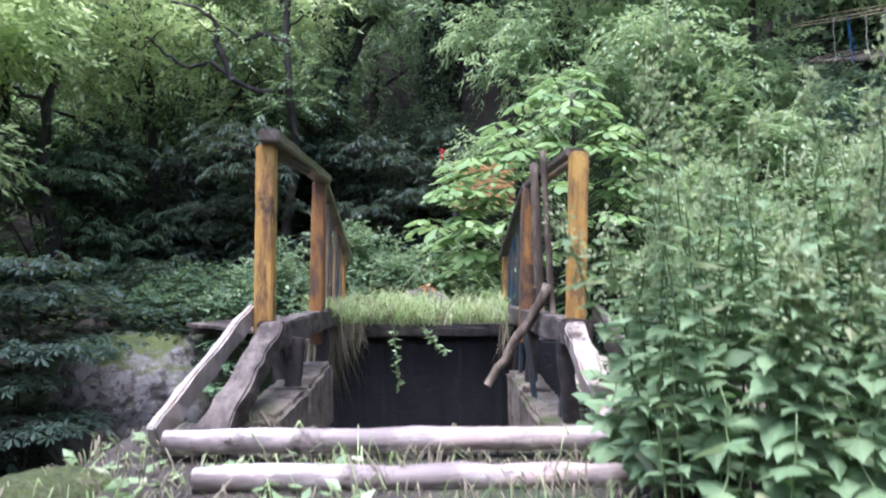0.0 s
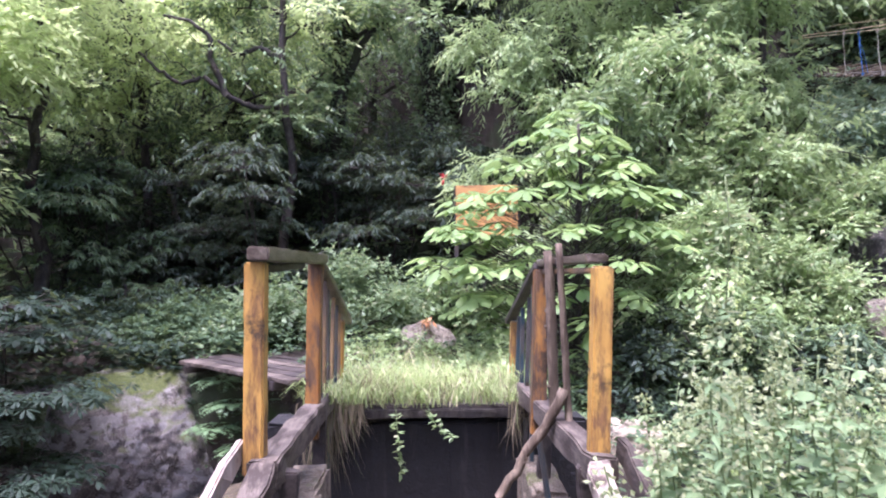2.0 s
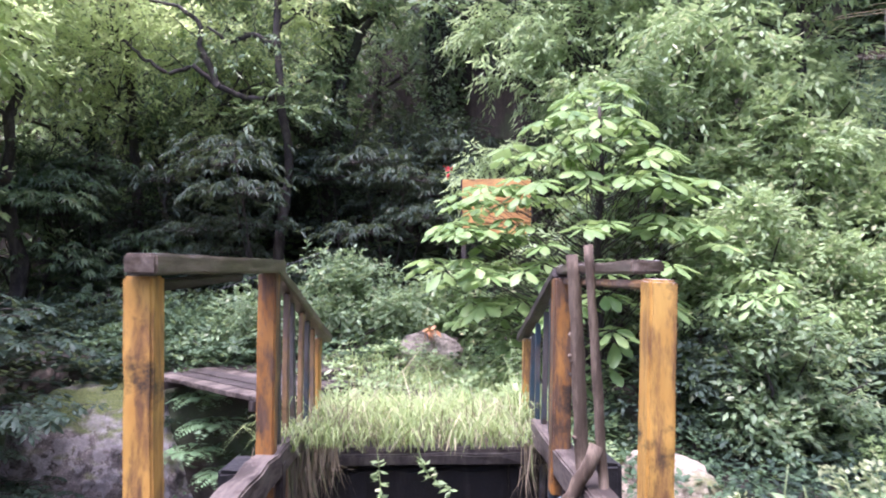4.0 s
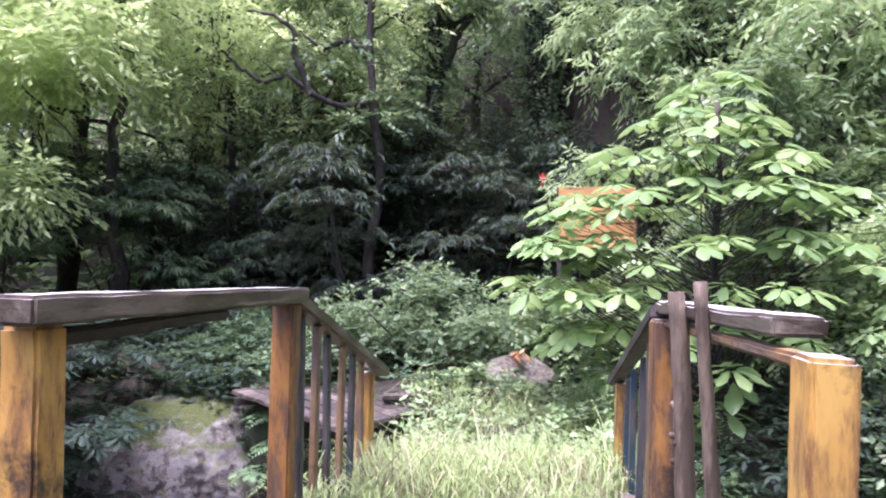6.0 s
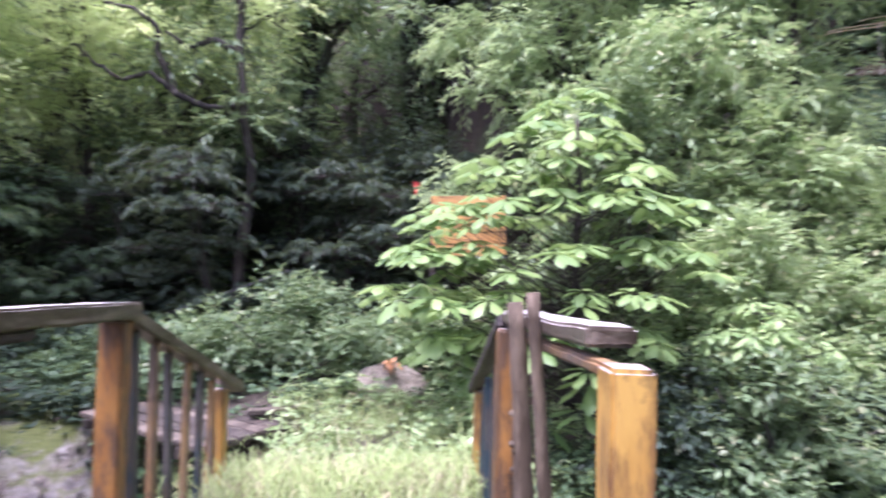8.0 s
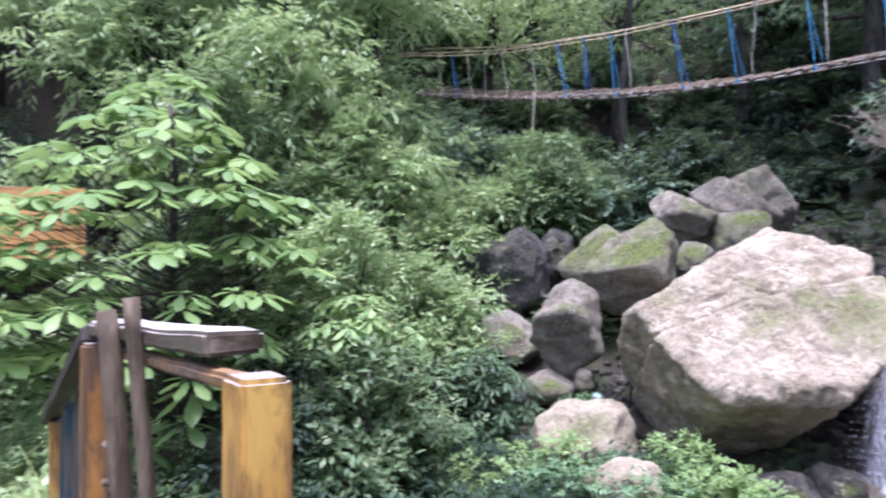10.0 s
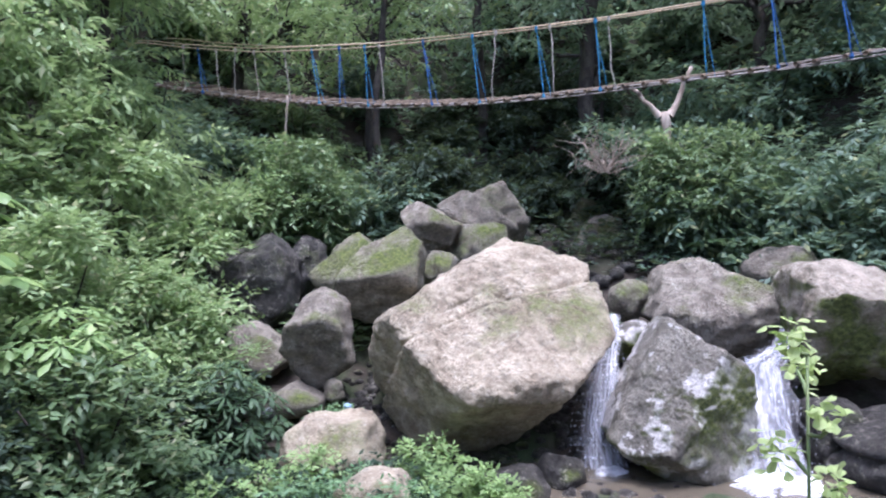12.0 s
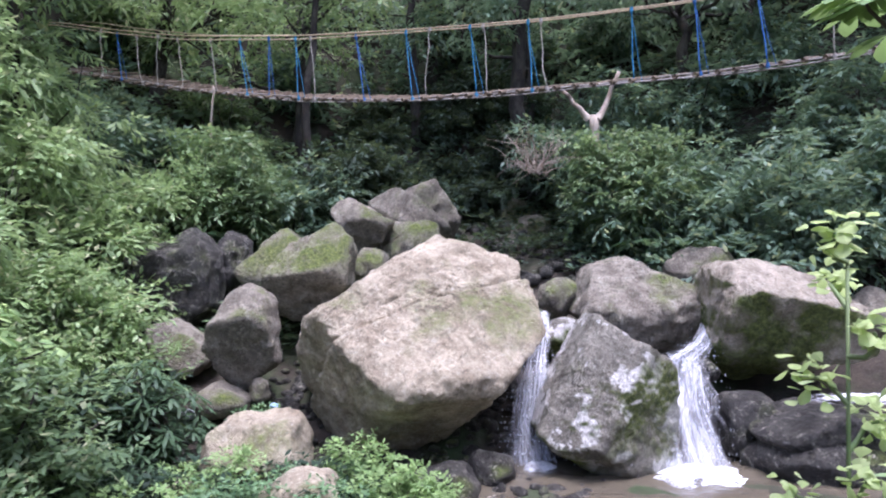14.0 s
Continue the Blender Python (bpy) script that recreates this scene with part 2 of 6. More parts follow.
def ground_material():
    m, nt, p, out = nodes_of("forest_soil")
    a, b, c = noise_tex(nt, 0.7, 5.0), noise_tex(nt, 5.0, 6.0, 0.65), noise_tex(nt, 40.0, 3.0)
    col = mix_color(nt, ramp(nt, b, 0.3, 0.7), (0.022, 0.017, 0.012), (0.055, 0.043, 0.03))
    col = mix_color(nt, ramp(nt, a, 0.5, 0.65), col, (0.035, 0.055, 0.018))
    col = mix_color(nt, ramp(nt, c, 0.6, 0.75), col, (0.09, 0.075, 0.05))
    nt.links.new(col, p.inputs["Base Color"])
    p.inputs["Roughness"].default_value = 0.95
    bump(nt, p, b, 0.8, 0.06)
    return m


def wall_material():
    m, nt, p, out = nodes_of("shade_black_masonry")
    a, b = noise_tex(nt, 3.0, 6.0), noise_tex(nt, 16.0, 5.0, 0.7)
    # near-black base: the shade below the deck is put into the colour
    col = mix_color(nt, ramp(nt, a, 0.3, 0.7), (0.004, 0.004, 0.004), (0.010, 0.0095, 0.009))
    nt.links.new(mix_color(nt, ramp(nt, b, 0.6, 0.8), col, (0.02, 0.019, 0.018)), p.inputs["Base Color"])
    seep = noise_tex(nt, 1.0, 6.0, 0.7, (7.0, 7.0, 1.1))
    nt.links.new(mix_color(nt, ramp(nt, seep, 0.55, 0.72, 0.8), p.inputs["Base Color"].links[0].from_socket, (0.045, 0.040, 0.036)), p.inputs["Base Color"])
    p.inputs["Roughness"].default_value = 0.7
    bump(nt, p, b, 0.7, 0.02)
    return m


def water_material():
    m, nt, p, out = nodes_of("stream_water")
    p.inputs["Base Color"].default_value = (0.10, 0.085, 0.06, 1)
    p.inputs["Roughness"].default_value = 0.08
    p.inputs["IOR"].default_value = 1.33
    bump(nt, p, noise_tex(nt, 7.0, 4.0), 0.5, 0.03)
    return m


def foam_material():
    m, nt, p, out = nodes_of("white_water")
    n = noise_tex(nt, 1.0, 8.0, 0.68, (17.0, 3.2, 1.0), "UV")
    wide = noise_tex(nt, 1.0, 5.0, 0.6, (4.2, 1.3, 1.0), "UV")
    n.node.inputs["Distortion"].default_value = 0.6
    wide.node.inputs["Distortion"].default_value = 1.6
    both = nt.nodes.new("ShaderNodeMath")
    both.operation = "ADD"
    nt.links.new(n, both.inputs[0])
    nt.links.new(wide, both.inputs[1])
    col = mix_color(nt, ramp(nt, both.outputs[0], 0.82, 1.18), (0.22, 0.23, 0.27), (0.80, 0.81, 0.85))
    nt.links.new(col, p.inputs["Base Color"])
    p.inputs["Roughness"].default_value = 0.5
    uv = nt.nodes.new("ShaderNodeTexCoord")
    sep = nt.nodes.new("ShaderNodeSeparateXYZ")
    nt.links.new(uv.outputs["UV"], sep.inputs[0])
    rim = nt.nodes.new("ShaderNodeMath")
    rim.operation = "PINGPONG"
    rim.inputs[1].default_value = 0.5
    nt.links.new(sep.outputs[0], rim.inputs[0])
    solid = nt.nodes.new("ShaderNodeMath")
    solid.operation = "MULTIPLY_ADD"
    nt.links.new(ramp(nt, rim.outputs[0], 0.0, 0.28), solid.inputs[0])
    solid.inputs[1].default_value = 0.42
    nt.links.new(both.outputs[0], solid.inputs[2])
    clear = nt.nodes.new("ShaderNodeBsdfTransparent")
    mx = nt.nodes.new("ShaderNodeMixShader")
    nt.links.new(ramp(nt, solid.outputs[0], 1.92, 1.26), mx.inputs[0])
    nt.links.new(p.outputs[0], mx.inputs[1])
    nt.links.new(clear.outputs[0], mx.inputs[2])
    nt.links.new(mx.outputs[0], out.inputs[0])
    return m


def splash_material():
    m, nt, p, out = nodes_of("churned_foam")
    n = noise_tex(nt, 7.0, 8.0, 0.7)
    nt.links.new(mix_color(nt, ramp(nt, n, 0.35, 0.6), (0.45, 0.46, 0.48), (0.85, 0.86, 0.88)), p.inputs["Base Color"])
    p.inputs["Roughness"].default_value = 0.6
    uv = nt.nodes.new("ShaderNodeTexCoord")
    sep = nt.nodes.new("ShaderNodeSeparateXYZ")
    nt.links.new(uv.outputs["UV"], sep.inputs[0])
    sub = nt.nodes.new("ShaderNodeMath")
    sub.operation = "SUBTRACT"
    nt.links.new(sep.outputs[0], sub.inputs[0])
    nt.links.new(ramp(nt, n, 0.33, 0.67), sub.inputs[1])
    mx = nt.nodes.new("ShaderNodeMixShader")
    nt.links.new(ramp(nt, sub.outputs[0], -0.30, 0.45), mx.inputs[0])
    nt.links.new(p.outputs[0], mx.inputs[1])
    nt.links.new(nt.nodes.new("ShaderNodeBsdfTransparent").outputs[0], mx.inputs[2])
    nt.links.new(mx.outputs[0], out.inputs[0])
    return m


SPLASH = splash_material()
SOIL, MASONRY, WATER, FOAM = ground_material(), wall_material(), water_material(), foam_material()

# ---- mesh helpers ----
def mesh_from(name, verts, faces, material, smooth=False, uv=None):
    me = bpy.data.meshes.new(name)
    verts = np.asarray(verts, dtype=np.float32)
    faces = np.asarray(faces, dtype=np.int32)
    n, k = faces.shape
    me.vertices.add(len(verts))
    me.vertices.foreach_set("co", verts.ravel())
    me.loops.add(n * k)
    me.loops.foreach_set("vertex_index", faces.ravel())
    me.polygons.add(n)
    me.polygons.foreach_set("loop_start", np.arange(0, n * k, k, dtype=np.int32))
    me.polygons.foreach_set("loop_total", np.full(n, k, dtype=np.int32))
    me.polygons.foreach_set("use_smooth", np.full(n, smooth))
    me.update(calc_edges=True)
    if uv is not None:
        layer = me.uv_layers.new(name="across_along")
        layer.data.foreach_set("uv", np.asarray(uv, dtype=np.float32)[faces.ravel()].ravel())
    me.validate()
    me.materials.append(material)
    return me


def part(name, bm, material, parent, label=""):
    """Links a bmesh or a mesh as one object under its thing."""
    if isinstance(bm, bmesh.types.BMesh):
        me = bpy.data.meshes.new(name)
        bm.to_mesh(me)
        bm.free()
        me.materials.append(material)
    else:
        me = bm
    ob = new(name, me)
    ob.parent = parent
    if label:
        ob["label"] = label
    return ob


def thing(name, at, label, category, group="", kind="", turn=0.0):
    e = new(name)
    e.matrix_world = pose(*at, 0, 0, turn)
    return tagged(e, label, category, group, kind)


def unit(a):
    return a / np.maximum(np.linalg.norm(a, axis=-1, keepdims=True), 1e-9)


def leaf_arrays(P, D, L, W, rng, fold=0.18, droop=0.12, up=None):
    """Folded four-point leaves: base, two sides, tip."""
    n = len(P)
    ref = np.tile([0.0, 0, 1], (n, 1)) if up is None else up
    ref = ref + rng.normal(0, 0.35, (n, 3))
    S = unit(np.cross(D, ref))
    N = unit(np.cross(S, D))
    L, W = np.broadcast_to(L, n)[:, None], np.broadcast_to(W, n)[:, None]
    mid = P + D * L * 0.45
    tip = P + D * L - np.array([0, 0, 1]) * L * droop
    v = np.stack([P, mid + S * W * 0.5 - N * W * fold, tip, mid - S * W * 0.5 - N * W * fold], 1).reshape(-1, 3)
    b = np.arange(n)[:, None] * 4
    f = np.concatenate([b + [0, 1, 2], b + [0, 2, 3]], 0)
    return v, f


def broad_leaf_arrays(P, D, L, W, rng, droop=0.25, ovate=False):
    """Rounder leaves with a rib, a full outline and a hanging tip."""
    n = len(P)
    ref = np.tile([0.0, 0, 1], (n, 1)) + rng.normal(0, 0.2, (n, 3))
    S = unit(np.cross(D, ref))
    N = unit(np.cross(S, D))
    L, W = np.broadcast_to(L, n)[:, None], np.broadcast_to(W, n)[:, None]
    dn = np.array([0, 0, 1.0])
    rows = [P]
    outline = ((0.10, 0.34), (0.30, 0.5), (0.55, 0.36), (0.80, 0.14)) if ovate else ((0.22, 0.20), (0.48, 0.42), (0.70, 0.5), (0.88, 0.30))
    for t, w in outline:
        c = P + D * L * t - dn * L * droop * t * t
        rows += [c + S * W * w - N * W * w * 0.3, c, c - S * W * w - N * W * w * 0.3]
    rows.append(P + D * L - dn * L * droop * 1.1)
    v = np.stack(rows, 1).reshape(-1, 3)
    b = np.arange(n)[:, None] * 14
    quads = [[0, 1, 2], [0, 2, 3], [10, 13, 11], [11, 13, 12]]
    for k in (1, 4, 7):
        quads += [[k, k + 3, k + 4], [k, k + 4, k + 1], [k + 1, k + 4, k + 5], [k + 1, k + 5, k + 2]]
    f = np.concatenate([b + q for q in quads], 0)
    return v, f


def join(arrays):
    vs, fs, k = [], [], 0
    for v, f in arrays:
        vs.append(v)
        fs.append(f + k)
        k += len(v)
    return np.concatenate(vs), np.concatenate(fs)


def tube_arrays(points, radii, sides=7, rough=0.0, rng=None):
    pts = np.asarray(points, float)
    tang = unit(np.gradient(pts, axis=0))
    ref = np.array([1.0, 0.2, 0.1])
    vs = []
    for i, p in enumerate(pts):
        a = unit(np.cross(tang[i], ref))
        b = np.cross(tang[i], a)
        ang = np.linspace(0, 2 * np.pi, sides, endpoint=False)
        r = radii[i] * (1 + (rng.normal(0, rough, sides) if rng is not None else 0))
        vs.append(p + (np.cos(ang) * r)[:, None] * a + (np.sin(ang) * r)[:, None] * b)
    v = np.concatenate(vs)
    f = []
    for i in range(len(pts) - 1):
        for j in range(sides):
            k = (j + 1) % sides
            q = [i * sides + j, i * sides + k, (i + 1) * sides + k, (i + 1) * sides + j]
            f += [[q[0], q[1], q[2]], [q[0], q[2], q[3]]]
    for base in (0, (len(pts) - 1) * sides):
        for j in range(1, sides - 1):
            f.append([base, base + j, base + j + 1])
    return v, np.array(f)


def bent(a, b, n, wobble, rng, sag=0.0):
    a, b = np.asarray(a, float), np.asarray(b, float)
    t = np.linspace(0, 1, n)[:, None]
    off = np.cumsum(rng.normal(0, wobble, (n, 3)), 0)
    off -= off[0] + (off[-1] - off[0]) * t
    pts = a + (b - a) * t + off
    pts[:, 2] -= sag * (4 * t * (1 - t))[:, 0]
    return pts


def timber(size, rng, wear=0.006, cuts=11, bevel=0.008):
    """A bevelled length of timber along its longest side with uneven faces."""
    bm = bmesh.new()
    bmesh.ops.create_cube(bm, size=1.0)
    axis = max(range(3), key=lambda i: size[i])
    bmesh.ops.subdivide_edges(bm, edges=[e for e in bm.edges if abs((e.verts[0].co - e.verts[1].co)[axis]) > 0.5], cuts=cuts)
    for v in bm.verts:
        v.co = Vector([c * s for c, s in zip(v.co, size)])
    edges = [e for e in bm.edges if len(e.link_faces) == 2 and e.calc_face_angle(0) > 0.5]
    bmesh.ops.bevel(bm, geom=edges, offset=bevel, segments=2, affect="EDGES")
    shift = Vector([rng.uniform(0, 50) for _ in range(3)])
    for v in bm.verts:
        v.co += (noise.noise_vector(v.co * 7 + shift) * 0.6 + noise.noise_vector(v.co * 23 + shift) * 0.6) * wear
    return bm


def timber_between(a, b, width, height, rng, wear=0.006, roll=0.0):
    a, b = Vector(a), Vector(b)
    bm = timber((width, (b - a).length, height), rng, wear)
    m = Matrix.Translation((a + b) / 2) @ (b - a).to_track_quat("Y", "Z").to_matrix().to_4x4() @ pose(0, 0, 0, 0, roll, 0)
    bmesh.ops.transform(bm, matrix=m, verts=bm.verts)
    return bm


def sm(a, b, x):
    t = np.clip((np.asarray(x, float) - a) / (b - a), 0, 1)
    return t * t * (3 - 2 * t)


# ---- terrain ----
GULLY = np.array([(-16, 7.5, -2.6, 2.4), (-5.2, 7.0, -2.4, 2.3), (-3.1, 7.0, -2.1, 1.7), (-1.2, 4.5, -1.25, 0.75), (1.0, 4.2, -1.05, 0.65), (3.6, 4.5, -0.85, 1.0), (6.4, 4.5, -0.75, 1.4)])


def height(x, y):
    x, y = np.asarray(x, float), np.asarray(y, float)
    u = (x - 0.46) * 0.877 + (y - 2.5) * 0.48
    v = (x - 0.46) * 0.48 - (y - 2.5) * 0.877
    south = -0.22 + 0.35 * sm(-0.4, 1.7, y) - 1.05 * sm(-1.3, -2.3, x) * sm(-1.5, 1.5, y) - 0.6 * sm(-2.6, -4.0, x) * sm(-3, 2, y) - 0.5 * sm(2.2, 5.5, x) * sm(0, 2, y)
    north = -0.05 + 0.06 * np.maximum(0, y - 9) + 0.12 * np.sin(x * 1.3) * np.cos(y * 0.9)
    north = north - 2.1 * sm(9.9, 9.2, y) * sm(-1.6, -2.4, x) - 2.1 * sm(-1.05, -1.5, x) * sm(-2.4, -1.6, x) * sm(8.9, 8.2, y) - 0.45 * sm(0.72, 1.1, x) * sm(8.2, 7.2, y)
    land = np.where(y < 4.3, south, north)
    best, bedz, half = np.full(x.shape, 1e9), np.zeros(x.shape), np.ones(x.shape)
    for (ax, ay, az, aw), (bx, by, bz, bw) in zip(GULLY[:-1], GULLY[1:]):
        t = np.clip(((x - ax) * (bx - ax) + (y - ay) * (by - ay)) / ((bx - ax) ** 2 + (by - ay) ** 2), 0, 1)
        d = np.hypot(x - ax - t * (bx - ax), y - ay - t * (by - ay))
        near = d < best
        best, bedz, half = np.where(near, d, best), np.where(near, az + t * (bz - az), bedz), np.where(near, aw + t * (bw - aw), half)
    z = bedz + (land - bedz) * sm(half, half + 0.75, best)
    z = np.where(land < bedz, land, z)
    bed = -0.72 + 0.5 * np.maximum(0, u - 7.0) - 0.18 * np.maximum(0, u - 11)
    field = bed + 0.65 * np.maximum(0, -3.7 - v) + 0.45 * np.maximum(0, v - 4.4)
    k = sm(4.6, 6.2, u) * sm(-6.2, -4.6, v) * sm(9, 6, v)
    z = z + (field - z) * k
    z = np.where(u > 7.5, np.maximum(z, field - 0.4 * (v < -4)), z)
    hill = 0.85 * np.maximum(0, y - 15 + 0.12 * x) + 0.4 * np.maximum(0, -10 - x) + 0.25 * np.maximum(0, -8 - y) + 0.75 * np.maximum(0, x - 13)
    z = z + np.minimum(hill, 24 + 0.02 * hill)
    rough = 0.05 * np.sin(x * 3.1 + y * 1.7) + 0.04 * np.sin(x * 5.3 - y * 4.1)
    return z + rough * sm(0.8, 3.0, np.hypot(x, y - 1.5))


def grid_axis(lo, hi, fine_lo, fine_hi, step):
    out = list(np.arange(fine_lo, fine_hi + 1e-6, step))
    d, p = step, fine_hi
    while p < hi:
        d *= 1.25
        p += d
        out.append(min(p, hi))
    d, p = step, fine_lo
    while p > lo:
        d *= 1.25
        p -= d
        out.insert(0, max(p, lo))
    return np.array(out)


def build_ground():
    xs, ys = grid_axis(-400, 400, -9, 15, 0.16), grid_axis(-400, 400, -3, 18, 0.16)
    X, Y = np.meshgrid(xs, ys)
    Z = height(X, Y)
    v = np.stack([X, Y, Z], -1).reshape(-1, 3)
    nx, ny = len(xs), len(ys)
    i, j = np.meshgrid(np.arange(nx - 1), np.arange(ny - 1))
    a = (j * nx + i).ravel()
    ob = new("ground", mesh_from("ground", v, np.stack([a, a + 1, a + nx + 1, a + nx], 1), SOIL, True))
    tagged(ob, "dark damp forest soil with leaf litter and moss", "ground", "", "structure")


build_ground()

# ---- water ----
def build_water():
    rng = np.random.default_rng(3)
    xs, ys = np.linspace(-7, 10.2, 130), np.linspace(1.5, 9, 70)
    X, Y = np.meshgrid(xs, ys)
    level = np.interp(X, [-7, -5, -1.2, 1, 3.6, 6.0, 8.6], [-2.15, -2.1, -1.1, -0.92, -0.76, -0.66, -0.62])
    Z = level + 0.012 * np.sin(X * 9 + Y * 5) + 0.01 * np.sin(Y * 13 - X * 4)
    keep = (height(X, Y) < level + 0.25) & ~(X > 8.6) & ((Y > 3.0) | (X > 2.0))
    nx = len(xs)
    f = []
    for j in range(len(ys) - 1):
        for i in range(nx - 1):
            if keep[j, i] and keep[j + 1, i + 1]:
                a = j * nx + i
                f.append([a, a + 1, a + nx + 1, a + nx])
    ob = new("water", mesh_from("water", np.stack([X, Y, Z], -1).reshape(-1, 3), f, WATER, True))
    tagged(ob, "clear shallow stream water over a stony bed", "stream", "", "structure")


build_water()


def waterfall(name, line, widths, seed, label):
    """A sheet of falling water along a line, with strands standing off it."""
    rng = np.random.default_rng(seed)
    line = np.array(line, float)
    top = thing(name, tuple(line[0]), label, "waterfall", "", "structure")
    t = np.linspace(0, len(line) - 1, 34)
    pts = np.stack([np.interp(t, range(len(line)), line[:, k]) for k in range(3)], 1)
    wid = np.interp(t, range(len(line)), widths)
    side = np.array([0.48, -0.877, 0.0])
    out = np.array([-0.85, -0.45, 0.1])
    for layer in range(3):
        m = 15
        s = np.linspace(-0.5, 0.5, m)
        V = pts[:, None] + side * (s[None, :, None] * wid[:, None, None])
        bulge = (0.25 - s ** 2)[None, :, None] * 0.35 * wid[:, None, None]
        rip = 0.05 * np.array([[noise.fractal(Vector((q * 6 * wid[i] + layer * 9, t[i] * 2.2, seed)), 0.8, 2.1, 4) for q in s] for i in range(34)])
        edge = np.clip((np.abs(s) - 0.3) / 0.2, 0, 1)[None, :, None] * rng.normal(0, 0.035, (34, 1, 1)) * np.sign(s)[None, :, None]
        V = V + out * (bulge + rip[:, :, None] + 0.035 * layer) + side * edge
        uv = np.stack([np.broadcast_to(s[None, :] + 0.5 + 2 * layer + 4 * seed, (34, m)), np.broadcast_to(np.linspace(0, 1.6, 34)[:, None] + 3 * layer, (34, m))], -1).reshape(-1, 2)
        a = (np.arange(33)[:, None] * m + np.arange(m - 1)).ravel()
        me = mesh_from("sheet", V.reshape(-1, 3) - line[0], np.stack([a, a + 1, a + m + 1, a + m], 1), FOAM, True, uv)
        part("sheet", me, FOAM, top)
    drops = []
    for _ in range(420):
        k = int(33 * rng.random() ** 0.5)
        p = pts[k] + side * rng.uniform(-0.62, 0.62) * wid[k] + out * rng.uniform(0.03, 0.16)
        r = rng.uniform(0.002, 0.007)
        drops.append(tube_arrays([p + [0, 0, r * 2.2], p + [0, 0, r * .6], p - [0, 0, r * 2]], [r * 0.3, r, r * 0.3], 5))
    v, f = join(drops)
    part("spray", mesh_from("spray", v - line[0], f, LITTER_WHITE, True), LITTER_WHITE, top)
    return top


waterfall("waterfall_1", [(8.20, 5.24, 0.84), (7.86, 5.17, 0.68), (7.55, 5.14, 0.26), (7.25, 5.11, -0.24), (7.08, 4.98, -0.72)], [0.16, 0.34, 0.46, 0.50, 0.80], 1, "narrow white waterfall between a pale boulder and a grey rock")
waterfall("waterfall_2", [(9.05, 3.48, 0.72), (8.60, 3.47, 0.50), (8.14, 3.70, 0.33), (7.72, 3.64, -0.15), (7.45, 3.50, -0.72)], [0.20, 0.38, 0.74, 0.92, 1.30], 2, "wide white waterfall spilling over rocks into a pool")


def foam_patch(at, rx, ry, seed, rise=0.1):
    """A churned mound of foam whose rim thins out into the water."""
    n, rings = 40, 12
    v, f, uv = [(0, 0, rise)], [], [(0, 0)]
    for k in range(1, rings + 1):
        for j in range(n):
            a, q = 2 * np.pi * j / n, k / rings
            x, y = rx * q * np.cos(a), ry * q * np.sin(a)
            v.append((x, y, rise * (1 - q) ** 1.5 + 0.05 * (1 - q) * noise.fractal(Vector((x * 7, y * 7, seed * 5)), 0.8, 2.1, 4)))
            uv.append((q, 0))
    for j in range(n):
        f.append([0, 1 + j, 1 + (j + 1) % n])
    for k in range(rings - 1):
        for j in range(n):
            a, b = 1 + k * n + j, 1 + k * n + (j + 1) % n
            f += [[a, a + n, b + n], [a, b + n, b]]
    ob = new("foam", mesh_from("foam", v, f, SPLASH, True, uv))
    ob.matrix_world = pose(*at, 0, 0, -61.3)
    tagged(ob, "white foam on the pool under a waterfall", "foam", "", "structure")


foam_patch((7.02, 4.90, -0.70), 0.55, 0.36, 1)
foam_patch((7.34, 3.42, -0.70), 1.0, 0.62, 2, 0.16)
foam_patch((8.35, 1.95, 0.0), 0.6, 0.3, 3, 0.04)

# ---- boulders ----


